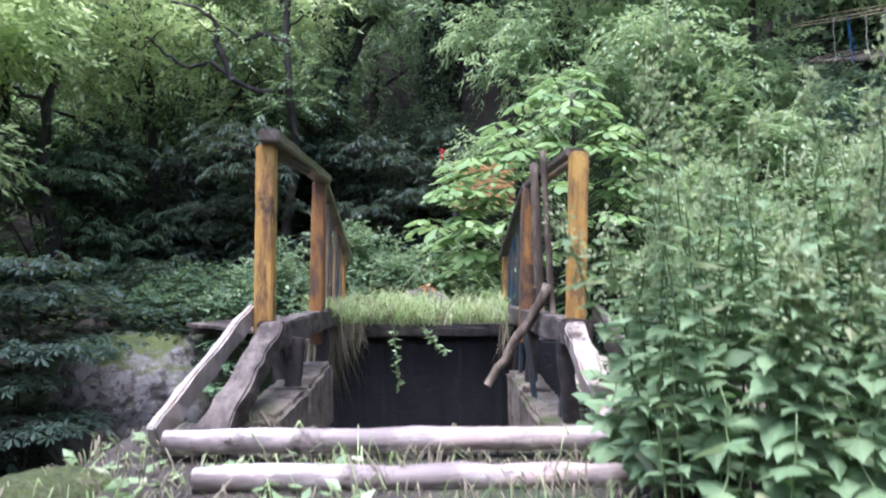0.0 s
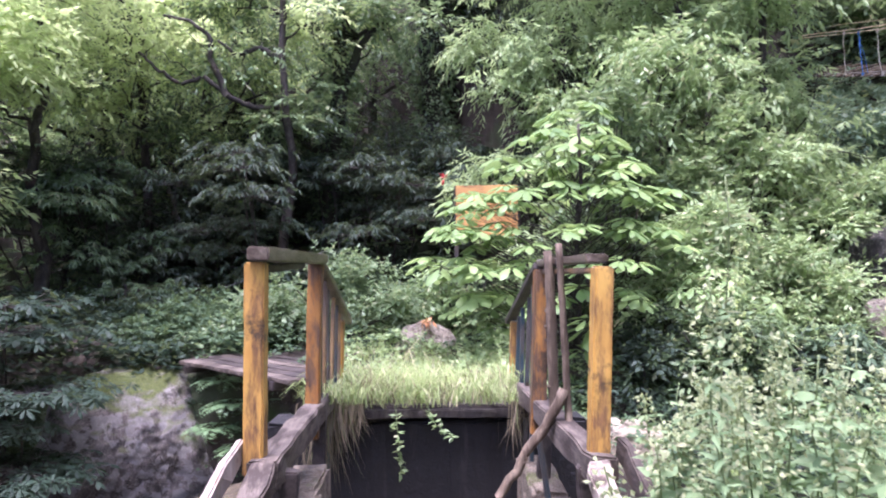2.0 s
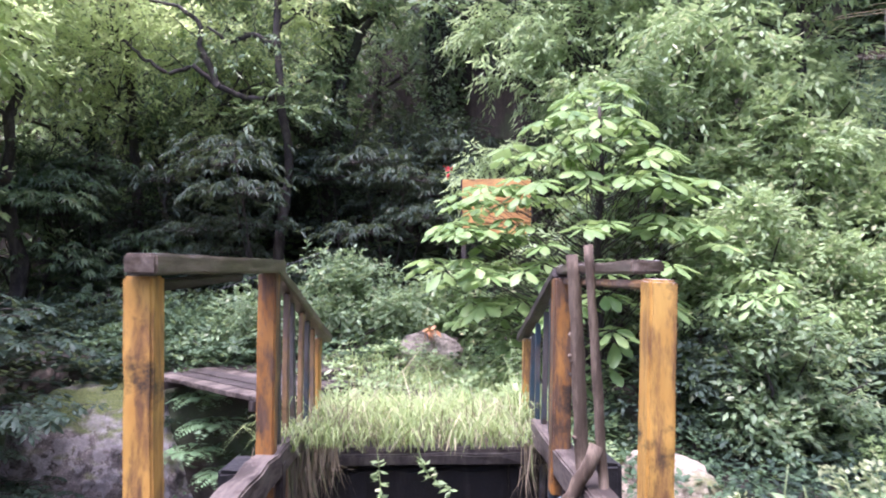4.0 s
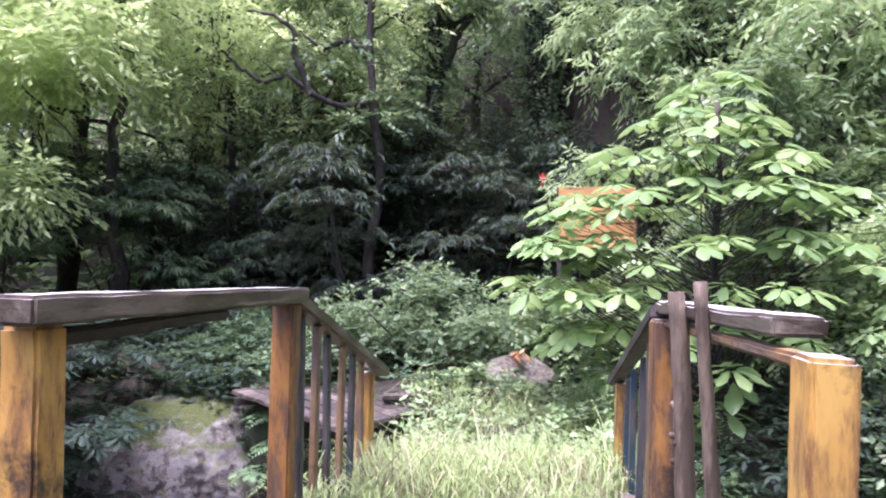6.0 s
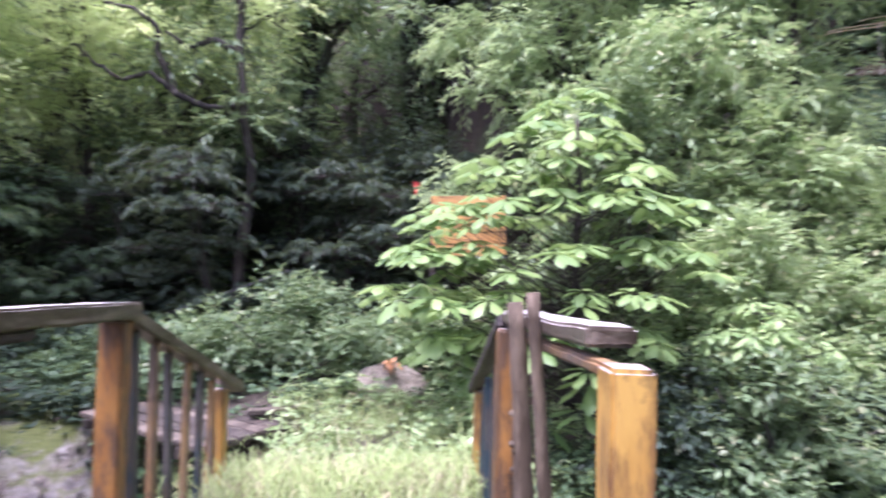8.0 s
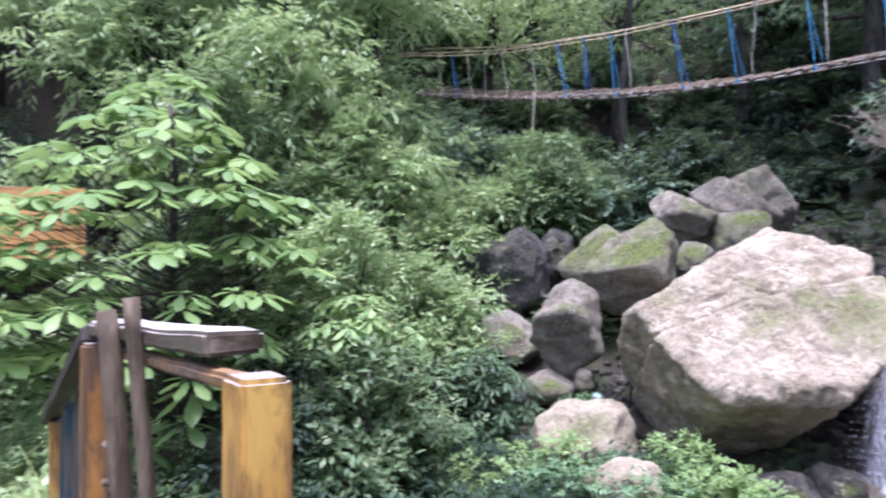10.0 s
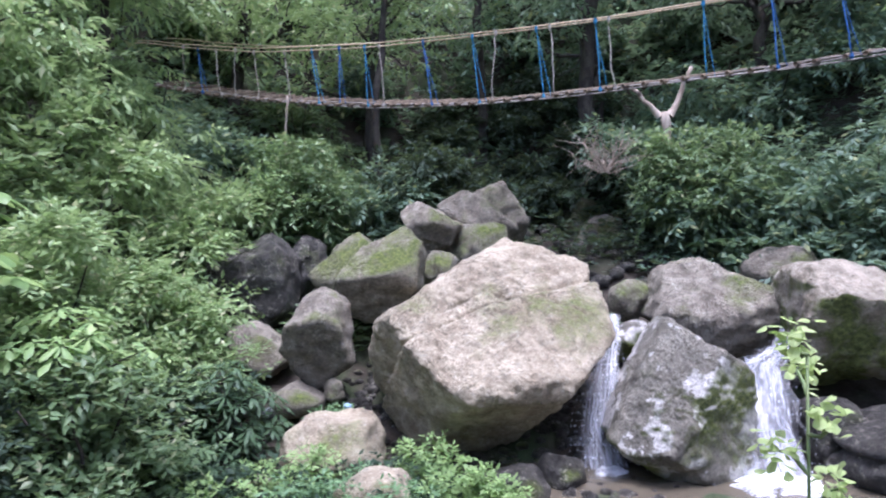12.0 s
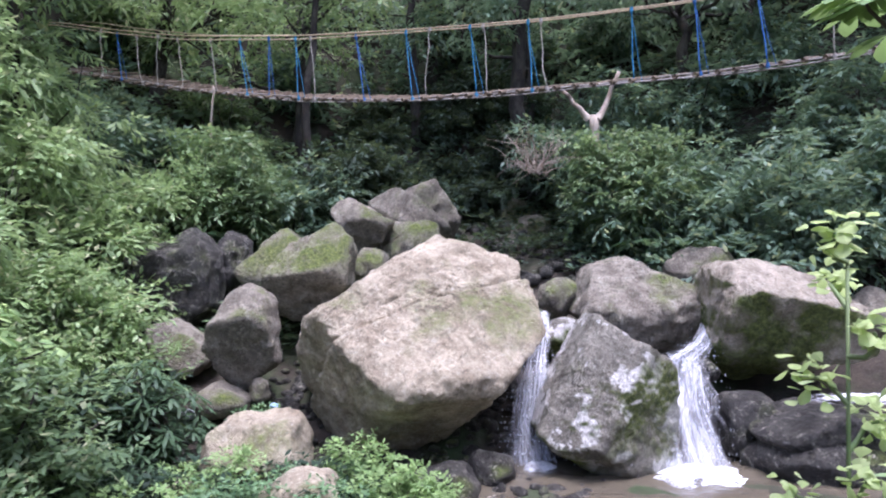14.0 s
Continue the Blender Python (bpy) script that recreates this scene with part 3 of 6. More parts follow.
def boulder(at, radii, material, label, seed, cuts=(), name="boulder", turn=-61.3, rough=0.05, random_cuts=11, sub=0, group="boulders in the stream", crack=None):
    """A star-shaped rock: an ellipsoid trimmed by planes (nx, ny, nz, distance) and roughened. Local x is across the stream, y upstream."""
    rng = np.random.default_rng(seed)
    bm = bmesh.new()
    bmesh.ops.create_icosphere(bm, subdivisions=sub or (5 if max(radii) > 0.55 else 4), radius=1.0)
    u = unit(np.array([v.co[:] for v in bm.verts]))
    rad = np.array(radii)
    r = [1.0 / np.linalg.norm(u / (rad * (1.12 if len(cuts) else 1.05)), axis=1)]
    for nx, ny, nz, d in cuts:
        n = unit(np.array([nx, ny, nz]))
        r.append(d / np.maximum(u @ n, 1e-3))
    mean = float(np.mean(rad))
    for _ in range(random_cuts):
        n = unit(rng.normal(0, 1, 3))
        d = np.linalg.norm(n * rad) * rng.uniform(0.66, 0.93)
        r.append(d / np.maximum(u @ n, 1e-3))
    r = np.stack(r)
    k = (46.0 if len(cuts) > 5 else 30.0) / mean
    soft = -np.log(np.exp(-k * np.minimum(r, 20 * mean)).sum(0)) / k
    pts = u * soft[:, None]
    sh = Vector([seed * 3.7, seed * 1.3, 0])
    for v, p, w in zip(bm.verts, pts, u):
        q = Vector(p)
        nn = noise.fractal(q * 1.6 / max(mean, 0.2) + sh, 0.9, 2.1, 5)
        fine = noise.noise(q * 9 + sh)
        ridge = abs(noise.noise(q * 2.4 / max(mean, 0.2) + sh * 2))
        v.co = q + Vector(w) * (nn * rough * mean * 0.9 - max(0.0, 0.06 - ridge) * 0.3 * mean + fine * 0.016 + noise.fractal(q * 5 + sh, 0.7, 2.2, 5) * 0.034 * min(1.0, mean * 2))
        if crack:
            d = q.dot(Vector(crack[:3]).normalized()) - crack[3] + 0.06 * noise.noise(q * 1.7 + sh)
            v.co -= Vector(w) * (0.05 * max(-1.0, min(1.0, d / 0.04)) + 0.07 * math.exp(-(d / 0.026) ** 2))
    for f in bm.faces:
        f.smooth = True
    me = bpy.data.meshes.new(name)
    bm.to_mesh(me)
    bm.free()
    me.materials.append(material)
    ob = new(name, me)
    ob.matrix_world = pose(*at, 0, 0, turn)
    return tagged(ob, label, "boulder", group)


boulder((7.06, 6.41, 0.61), (1.56, 1.30, 1.42), ROCK_PALE, "huge pale pinkish granite boulder resting in the stream", 1,
        [(-1.0, 0, 0.1, 1.33), (-0.71, 0, -0.7, 1.37), (-0.18, 0, -0.98, 1.26), (0.42, 0, -0.91, 1.07), (0.74, 0, -0.67, 0.92), (1.0, 0, 0.09, 1.34), (0.35, 0, 0.94, 1.26), (-0.52, 0, 0.86, 0.89), (-0.87, 0, 0.5, 1.14),
         (-0.05, -0.8, 0.6, 0.97), (0.3, -0.72, 0.62, 1.02), (0.1, -0.52, -0.85, 1.10), (-0.72, -0.58, -0.38, 1.08), (0, -0.28, 0.96, 1.12)], rough=0.04, random_cuts=0, sub=7, crack=(-0.38, 0.45, 0.81, -0.06))
boulder((7.27, 4.28, -0.03), (0.95, 0.75, 1.10), ROCK_WET, "triangular wet grey rock with moss and pale lichen between two waterfalls", 2,
        [(-0.86, 0, 0.51, 0.52), (-0.6, 0, -0.8, 0.62), (0.19, 0, -0.98, 0.94), (1, 0, 0, 0.72), (0.6, 0, 0.8, 0.73), (0.38, 0, 0.92, 0.81), (-0.5, -0.72, 0.48, 0.43), (0.45, -0.88, -0.05, 0.50), (-0.3, -0.6, -0.74, 0.66)], rough=0.035, random_cuts=0, sub=6)
boulder((9.26, 4.36, 0.86), (0.92, 0.75, 0.68), ROCK_GREY, "rounded brown-grey boulder with lichen spots above the falls", 3,
        [(-0.94, 0, 0.34, 0.75), (-0.5, 0, -0.86, 0.5), (0.23, 0, -0.97, 0.62), (0.96, 0, -0.26, 0.83), (0.91, 0, 0.41, 0.67), (0.48, 0, 0.88, 0.48), (-0.24, 0, 0.97, 0.62), (-0.1, -0.7, 0.7, 0.56)], random_cuts=0, sub=6)
boulder((9.08, 2.73, 0.69), (0.95, 0.85, 0.84), ROCK_SHOULDER, "big boulder with a pale top and mossy flanks darkened for shade", 4,
        [(-0.99, 0, 0.02, 0.81), (-0.73, 0, -0.69, 0.81), (0.3, 0, -0.95, 0.55), (0.9, 0, 0.45, 0.62), (0.47, 0, 0.88, 0.59), (0.0, 0, 1.0, 0.71), (0.2, -0.5, 0.84, 0.60), (-0.15, -0.9, -0.42, 0.56), (-0.1, -0.5, -0.86, 0.56)], random_cuts=0, sub=6)
boulder((6.98, 10.17, 1.31), (0.66, 0.6, 0.82), ROCK_DARK, "dark angular boulder with pale lichen specks", 5,
        [(-1.0, 0, 0.06, 0.56), (-0.6, 0, -0.8, 0.6), (0.61, 0, -0.79, 0.64), (1, 0, 0, 0.57), (0.72, 0, 0.69, 0.68), (-0.46, 0, 0.88, 0.55), (-0.2, -0.45, 0.87, 0.56), (0.1, -0.97, -0.2, 0.45)], random_cuts=0)
boulder((7.96, 10.05, 1.54), (0.30, 0.4, 0.58), ROCK_DARK, "small dark rock wedged behind the boulders", 6, [(-0.91, 0, 0.42, 0.25), (0.83, 0, -0.56, 0.21), (1, 0, 0.07, 0.25), (0.59, 0, 0.8, 0.39)], random_cuts=3)
boulder((7.78, 9.13, 1.57), (0.52, 0.5, 0.48), ROCK_MOSSY, "mossy slanted boulder beside the stream", 7, [(-0.66, 0, 0.75, 0.23), (-0.52, 0, -0.85, 0.49), (0.75, 0, -0.66, 0.23), (0.58, 0, 0.82, 0.47), (-0.3, -0.8, 0.52, 0.3)], random_cuts=2)
boulder((7.70, 8.44, 1.37), (0.72, 0.62, 0.80), ROCK_MOSSY, "lichen-covered boulder with moss on its shoulder", 8,
        [(-0.85, 0, 0.53, 0.40), (-0.8, 0, -0.61, 0.68), (-0.38, 0, -0.93, 0.66), (0.62, 0, -0.78, 0.52), (1, 0, -0.09, 0.6), (0.74, 0, 0.67, 0.78), (-0.43, 0, 0.9, 0.46), (-0.1, -0.7, 0.7, 0.44), (0.05, -0.75, -0.66, 0.46)], random_cuts=0)
boulder((9.39, 8.67, 2.04), (0.58, 0.5, 0.48), ROCK_GREY, "grey boulder resting upstream on others", 9, [(-0.69, 0, 0.72, 0.56), (-0.88, 0, -0.48, 0.3), (0.47, 0, -0.88, 0.34), (0.84, 0, -0.54, 0.38), (0.53, 0, 0.85, 0.33), (0, -0.75, -0.6, 0.36)], random_cuts=1)
boulder((10.41, 8.26, 2.36), (0.95, 0.7, 0.68), ROCK_GREY, "brown cracked boulder at the back of the pile", 10, [(-0.3, 0, 0.95, 0.42), (-0.83, 0, -0.56, 0.57), (0.99, 0, -0.16, 0.82), (0.84, 0, 0.54, 0.62), (-0.5, -0.7, 0.5, 0.5), (0.6, -0.75, 0.1, 0.5)], random_cuts=3, crack=(0.6, 0.2, 0.75, 0.1))
boulder((9.9, 8.05, 1.75), (0.7, 0.5, 0.4), ROCK_MOSSY, "mossy boulder low under the back of the pile", 38, random_cuts=8)
boulder((8.77, 8.15, 1.46), (0.30, 0.3, 0.30), ROCK_MOSSY, "small mossy stone between boulders", 11)
boulder((6.32, 8.29, 0.68), (0.46, 0.42, 0.68), ROCK_GREY, "upright pointed boulder with a dark wet front", 12,
        [(-0.93, 0, 0.38, 0.31), (-0.9, 0, -0.43, 0.42), (0.56, 0, -0.83, 0.53), (0.98, 0, 0.1, 0.38), (0.4, 0, 0.92, 0.55), (-0.44, 0, 0.9, 0.52), (-0.15, -0.62, 0.77, 0.44), (0.1, -0.88, -0.46, 0.28)], random_cuts=0)
boulder((6.46, 9.50, 0.47), (0.44, 0.4, 0.42), ROCK_GREY, "angular grey stone among bushes", 13, [(-0.94, 0, -0.34, 0.25), (-0.5, 0, -0.86, 0.22), (0.58, 0, -0.81, 0.39), (0.66, 0, 0.75, 0.22), (-0.26, 0, 0.96, 0.36)], random_cuts=2)
boulder((6.00, 8.27, -0.02), (0.35, 0.32, 0.22), ROCK_GREY, "low rounded stone in the shade", 14, [(0.5, 0, 0.86, 0.14), (-0.45, 0, 0.89, 0.22)])
boulder((6.34, 8.05, 0.05), (0.14, 0.14, 0.15), ROCK_GREY, "small round stone in the shade", 15, sub=4)
boulder((5.42, 7.26, -0.28), (0.60, 0.5, 0.36), ROCK_PALE, "pale rounded stone among green weeds", 16, [(-0.81, 0, 0.59, 0.43), (1, 0, 0.1, 0.51), (0.1, 0, 1, 0.31), (-0.38, 0, 0.93, 0.33), (0.1, -0.75, 0.65, 0.36)], random_cuts=4)
boulder((4.87, 6.18, -0.47), (0.38, 0.4, 0.22), ROCK_PALE, "pale rounded stone low beside the stream", 17)
boulder((12.73, 7.13, 2.00), (0.48, 0.4, 0.40), ROCK_GREY, "dark stone with a pinkish top far upstream", 18, [(-0.78, 0, 0.62, 0.27), (0.85, 0, -0.52, 0.32), (0, 0, 1, 0.33)], random_cuts=3)
boulder((13.05, 7.58, 2.30), (0.46, 0.4, 0.38), ROCK_MOSSY, "mossy stone far upstream", 19, [(-0.83, 0, 0.55, 0.22), (0.64, 0, -0.77, 0.22)], random_cuts=3)
boulder((9.18, 5.34, 0.93), (0.30, 0.32, 0.28), ROCK_MOSSY, "mossy stone above the narrow waterfall", 20)
boulder((8.05, 5.04, 0.55), (0.27, 0.26, 0.30), ROCK_WET, "wet stone split by the narrow waterfall", 21, [(-0.72, 0, 0.7, 0.16), (0, 0, 1, 0.22), (0, -0.7, 0.7, 0.2)])
boulder((8.22, 5.10, 0.00), (0.34, 0.30, 0.55), ROCK_DARK, "dark wet rock behind the narrow waterfall", 39)
boulder((8.29, 3.45, 0.21), (0.16, 0.17, 0.19), ROCK_DARK, "small dark stone parting the wide waterfall", 40, sub=4)
boulder((10.63, 3.71, 1.25), (0.50, 0.5, 0.34), ROCK_GREY, "grey stone half hidden behind a boulder", 22)
boulder((11.33, 2.45, 1.0), (0.6, 0.5, 0.34), ROCK_PALE, "pale stone slab behind a boulder", 23)
boulder((8.02, 2.22, -0.21), (0.72, 0.6, 0.26), ROCK_DARK, "flat dark slab with water running over it", 24, [(-0.31, 0, 0.95, 0.22), (0.2, 0, 0.98, 0.15), (0, -0.9, -0.3, 0.4)], random_cuts=3)
boulder((8.14, 3.05, -0.26), (0.30, 0.35, 0.36), ROCK_DARK, "dark wet block beside the wide waterfall", 25, [(0, 0, 1, 0.27), (-1, 0, 0, 0.23), (0, -1, 0, 0.28)], random_cuts=3)
boulder((5.98, 5.41, -0.64), (0.40, 0.36, 0.22), ROCK_DARK, "dark flat stone at the edge of the pool", 26, random_cuts=8)
boulder((5.09, 7.86, -0.52), (0.32, 0.3, 0.20), ROCK_GREY, "flat brown stone at the foot of the bank", 27)
boulder((4.64, 7.44, -0.52), (0.28, 0.26, 0.16), ROCK_GREY, "small flat stone at the foot of the bank", 28)
boulder((6.47, 5.21, -0.59), (0.28, 0.28, 0.25), ROCK_DARK, "wet dark stone beside the pool", 29)
boulder((7.91, 2.33, -0.60), (0.75, 0.55, 0.34), ROCK_DARK, "dark slab under the side spill of the stream", 30)
boulder((10.6, 1.72, 0.50), (0.5, 0.5, 0.52), ROCK_GREY, "grey boulder on the far bank of the stream", 31)
boulder((1.62, 6.3, -0.34), (0.46, 0.40, 0.30), ROCK_PALE, "pale boulder beside the broken footbridge", 32, group="boulders by the path", turn=20)
boulder((-0.20, 9.95, 0.02), (0.52, 0.40, 0.46), ROCK_GREY, "grey path-side rock under the broad-leaved tree", 33, group="boulders by the path", turn=0)
boulder((-4.05, 9.65, -1.20), (1.15, 0.8, 1.18), ROCK_LICHEN, "large lichen-crusted rock with a mossy crown in the gully", 34, [(0.05, -0.25, 0.97, 1.0), (0.1, -0.95, 0.2, 0.7)], group="boulders by the path", turn=12, sub=6)
boulder((1.35, 3.0, 0.05), (0.42, 0.34, 0.32), ROCK_PALE, "pale stone under the bank weeds", 37, group="boulders by the path", turn=30, sub=4)

boulder((-1.38, 2.12, 0.02), (0.34, 0.34, 0.16), ROCK_MOSS, "low stone covered in bright moss beside the step logs", 41, group="boulders by the path", turn=10)

# ---- gravel ----
def gravel(name, region, count, size, material, label, seed):
    rng = np.random.default_rng(seed)
    base = bmesh.new()
    bmesh.ops.create_icosphere(base, subdivisions=1, radius=1.0)
    bv = np.array([v.co[:] for v in base.verts])
    bf = np.array([[v.index for v in f.verts] for f in base.faces])
    base.free()
    x0, x1, y0, y1 = region
    arr = []
    for _ in range(count):
        x, y = rng.uniform(x0, x1), rng.uniform(y0, y1)
        s = rng.uniform(*size)
        v = bv * (1 + rng.normal(0, 0.14, bv.shape)) * s * rng.uniform(0.6, 1.2, 3) * [1, 1, 0.7]
        arr.append((v + [x, y, float(height(x, y)) + s * 0.25], bf))
    v, f = join(arr)
    tagged(new(name, mesh_from(name, v, f, material, True)), label, "gravel", "", "stuff")


# ROCK_DARK on these two also paints in the shade among the boulders
gravel("stream_gravel", (4.6, 8.5, 4.0, 8.6), 900, (0.03, 0.11), ROCK_DARK, "wet pebbles on the stream bed, darkened for shade under boulders", 4)
gravel("upstream_stones", (8, 14, 5.5, 10), 420, (0.06, 0.24), ROCK_DARK, "dark stones between the boulders upstream", 5)
gravel("bank_pebbles", (5.4, 6.9, 4.9, 6.1), 420, (0.02, 0.06), ROCK_GREY, "small pinkish-grey pebbles under the huge boulder", 7)
gravel("gully_stones", (-3, 4.5, 3.4, 5.2), 320, (0.04, 0.13), ROCK_DARK, "dark stones in the gully under the footbridge", 6)

# ---- broken footbridge ----
def build_footbridge():
    rng = np.random.default_rng(11)
    fb = thing("footbridge", (0, 5, 0.3), "broken wooden footbridge with yellow posts and missing steps", "footbridge")
    inv = Matrix.Translation((0, -5, -0.3))

    def add(name, bm, mat, label="", parent=fb):
        bmesh.ops.transform(bm, matrix=inv, verts=bm.verts)
        ob = part(name, bm, mat, fb, label)
        return ob

    def post(x, y, z0, z1, w, d, lean=0.0, label="", mat=None):
        bm = timber((w, d, z1 - z0), rng, 0.005)
        bmesh.ops.transform(bm, matrix=Matrix.Translation((x, y, (z0 + z1) / 2)) @ pose(0, 0, 0, 0, lean, 0), verts=bm.verts)
        return add("post", bm, mat or YELLOW_WOOD, label)

    post(-0.918, 3.335, 0.48, 1.415, 0.088, 0.092, 0.6, "yellow-painted post with worn edges")
    post(-0.866, 4.575, 0.30, 1.39, 0.088, 0.09, 1.5, "brown worn post with flaking yellow paint", YELLOW_WORN)
    post(-0.885, 5.84, -0.05, 0.92, 0.09, 0.09, 1.5)
    post(0.611, 3.345, 0.42, 1.385, 0.085, 0.095, 1.8, "yellow-painted post whose rail has come off")
    post(0.555, 4.60, 0.30, 1.345, 0.09, 0.095, 1.8, "brown worn post with flaking yellow paint", YELLOW_WORN)
    post(0.56, 5.82, -0.05, 0.90, 0.09, 0.09, 2.0)
    # rails
    add("handrail", timber_between((-0.885, 3.24, 1.452), (-0.832, 4.64, 1.420), 0.10, 0.062, rng), RAIL_WOOD, "wet grey-brown handrail")
    add("handrail", timber_between((-0.847, 4.60, 1.412), (-0.83, 6.08, 0.885), 0.085, 0.055, rng), RAIL_WOOD, "sloping brown handrail")
    add("handrail", timber_between((0.655, 3.53, 1.418), (0.60, 4.66, 1.388), 0.11, 0.045, rng, 0.008), RAIL_WOOD, "broken handrail that ends in mid-air, wet on top")
    add("handrail", timber_between((0.565, 4.64, 1.372), (0.54, 5.98, 0.88), 0.07, 0.055, rng), DARK_WOOD)
    add("under_rail", timber_between((-0.895, 3.36, 1.385), (-0.84, 4.02, 1.39), 0.05, 0.035, rng), DARK_WOOD, "dark board nailed below the handrail")
    add("under_rail", timber_between((0.63, 3.40, 1.365), (0.585, 4.58, 1.335), 0.045, 0.03, rng), BROWN_WOOD, "thin board below the broken handrail")
    # slats under the sloping rails
    for k, y in enumerate((4.72, 4.90, 5.08, 5.27, 5.46, 5.66)):
        top = 1.40 - (y - 4.6) * 0.36
        bm = timber((0.028, 0.045, top + 0.04), rng, 0.003, 3, 0.004)
        bmesh.ops.transform(bm, matrix=Matrix.Translation((-0.855, y, (top + 0.04) / 2 - 0.06)) @ pose(0, 0, 0, 0, rng.uniform(0, 2.5), 0), verts=bm.verts)
        add("slat", bm, (TEAL_WOOD, BROWN_WOOD)[k % 2 == 1], ("teal-painted slat", "bare brown slat")[k % 2 == 1])
    for k, y in enumerate((4.85, 5.10, 5.36, 5.6)):
        top = 1.34 - (y - 4.6) * 0.36
        bm = timber((0.028, 0.045, top + 0.04), rng, 0.003, 3, 0.004)
        bmesh.ops.transform(bm, matrix=Matrix.Translation((0.55, y, (top + 0.04) / 2 - 0.06)) @ pose(0, 0, 0, 0, rng.uniform(1, 3), 0), verts=bm.verts)
        add("slat", bm, TEAL_WOOD, "teal-painted slat")
    # side beams over the gap
    add("side_beam", timber_between((-0.87, 3.22, 0.50), (-0.86, 5.20, 0.445), 0.12, 0.13, rng, 0.02), GREY_WOOD, "rotten grey side beam with moss")
    add("side_beam", timber_between((0.60, 3.22, 0.50), (0.55, 5.20, 0.445), 0.12, 0.13, rng, 0.02), GREY_WOOD, "rotten grey side beam")
    # stringers of the lost steps
    add("stringer", timber_between((-0.99, 3.34, 0.60), (-1.11, 2.46, 0.22), 0.04, 0.10, rng, 0.016), PALE_WOOD, "split pale step stringer")
    add("stringer", timber_between((-0.86, 3.26, 0.52), (-0.92, 2.52, 0.19), 0.11, 0.10, rng, 0.02), GREY_WOOD, "weathered grey step stringer")
    add("stringer", timber_between((0.57, 3.24, 0.52), (0.56, 2.52, 0.19), 0.10, 0.09, rng, 0.02), PALE_WOOD, "pale broken step stringer")
    add("stringer", timber_between((0.70, 3.34, 0.58), (0.78, 2.50, 0.20), 0.045, 0.11, rng, 0.02), GREY_WOOD, "split pale step stringer")
    # props below
    for x, y, a in ((-0.86, 3.42, 6), (-0.80, 3.62, -10), (-0.86, 4.62, 2), (0.62, 3.42, -5), (0.55, 4.55, 3)):
        bm = timber((0.075, 0.075, 1.55), rng, 0.01)
        bmesh.ops.transform(bm, matrix=Matrix.Translation((x, y, -0.30)) @ pose(0, 0, 0, 0, a, 0), verts=bm.verts)
        add("prop", bm, DARK_WOOD, "dark wet timber prop")
    for x, y, a in ((0.50, 4.10, -8), (0.58, 3.55, 6)):
        bm = timber((0.03, 0.06, 0.6), rng, 0.006)
        bmesh.ops.transform(bm, matrix=Matrix.Translation((x, y, 0.16)) @ pose(0, 0, 0, 0, a, 0), verts=bm.verts)
        add("hanging_slat", bm, TEAL_WOOD, "loose blue-painted slat")
    # deck planks
    for k in range(10):
        y = 5.17 + k * 0.16
        z = 0.36 - 0.30 * max(0.0, (y - 5.6) / 1.1)
        add("plank", timber_between((-0.93, y, z), (0.66, y + rng.uniform(-0.02, 0.02), z + rng.uniform(-0.01, 0.01)), 0.15, 0.05, rng, 0.01), DARK_WOOD, "dark rotten deck plank under grass" if k == 0 else "")
    add("edge_beam", timber_between((-0.95, 5.10, 0.33), (0.70, 5.09, 0.325), 0.07, 0.06, rng, 0.012), BARK, "dark splintered edge beam")


build_footbridge()


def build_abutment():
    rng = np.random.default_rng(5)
    wall = thing("retaining_wall", (-0.15, 5.3, -1.4), "masonry abutment below the grassy deck, blackened for its shade", "wall", "", "structure")
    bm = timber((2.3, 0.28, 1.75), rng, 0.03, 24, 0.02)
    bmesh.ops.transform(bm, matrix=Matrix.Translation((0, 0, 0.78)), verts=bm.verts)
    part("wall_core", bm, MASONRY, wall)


build_abutment()


def side_wall(x, y0, y1, top, width, label, seed):
    """Squared stones in two courses along one side of the channel."""
    rng = np.random.default_rng(seed)
    w = thing("side_wall", (x, y0, -1.1), label, "wall", "", "structure")
    for low, high, step in ((-1.1, top - 0.42, 0.62), (top - 0.41, top, 0.52)):
        y = y0
        while y < y1 - 0.05:
            ln = min(step * rng.uniform(0.8, 1.2), y1 - y)
            bm = timber((width * rng.uniform(0.92, 1.05), ln - 0.012, high - low + rng.uniform(-0.03, 0.02)), rng, 0.022, 5, 0.02)
            bmesh.ops.transform(bm, matrix=Matrix.Translation((rng.uniform(-0.015, 0.015), y + ln / 2 - y0, (low + high) / 2 + 1.1)) @ pose(0, 0, 0, 0, 0, rng.uniform(-2, 2)), verts=bm.verts)
            part("stone", bm, ROCK_BLOCK, w)
            y += ln


side_wall(-0.83, 2.75, 4.30, 0.24, 0.22, "pale squared stones lining the channel under the steps", 6)
side_wall(0.56, 2.85, 5.05, 0.04, 0.22, "pale squared stones lining the channel under the broken rail", 7)

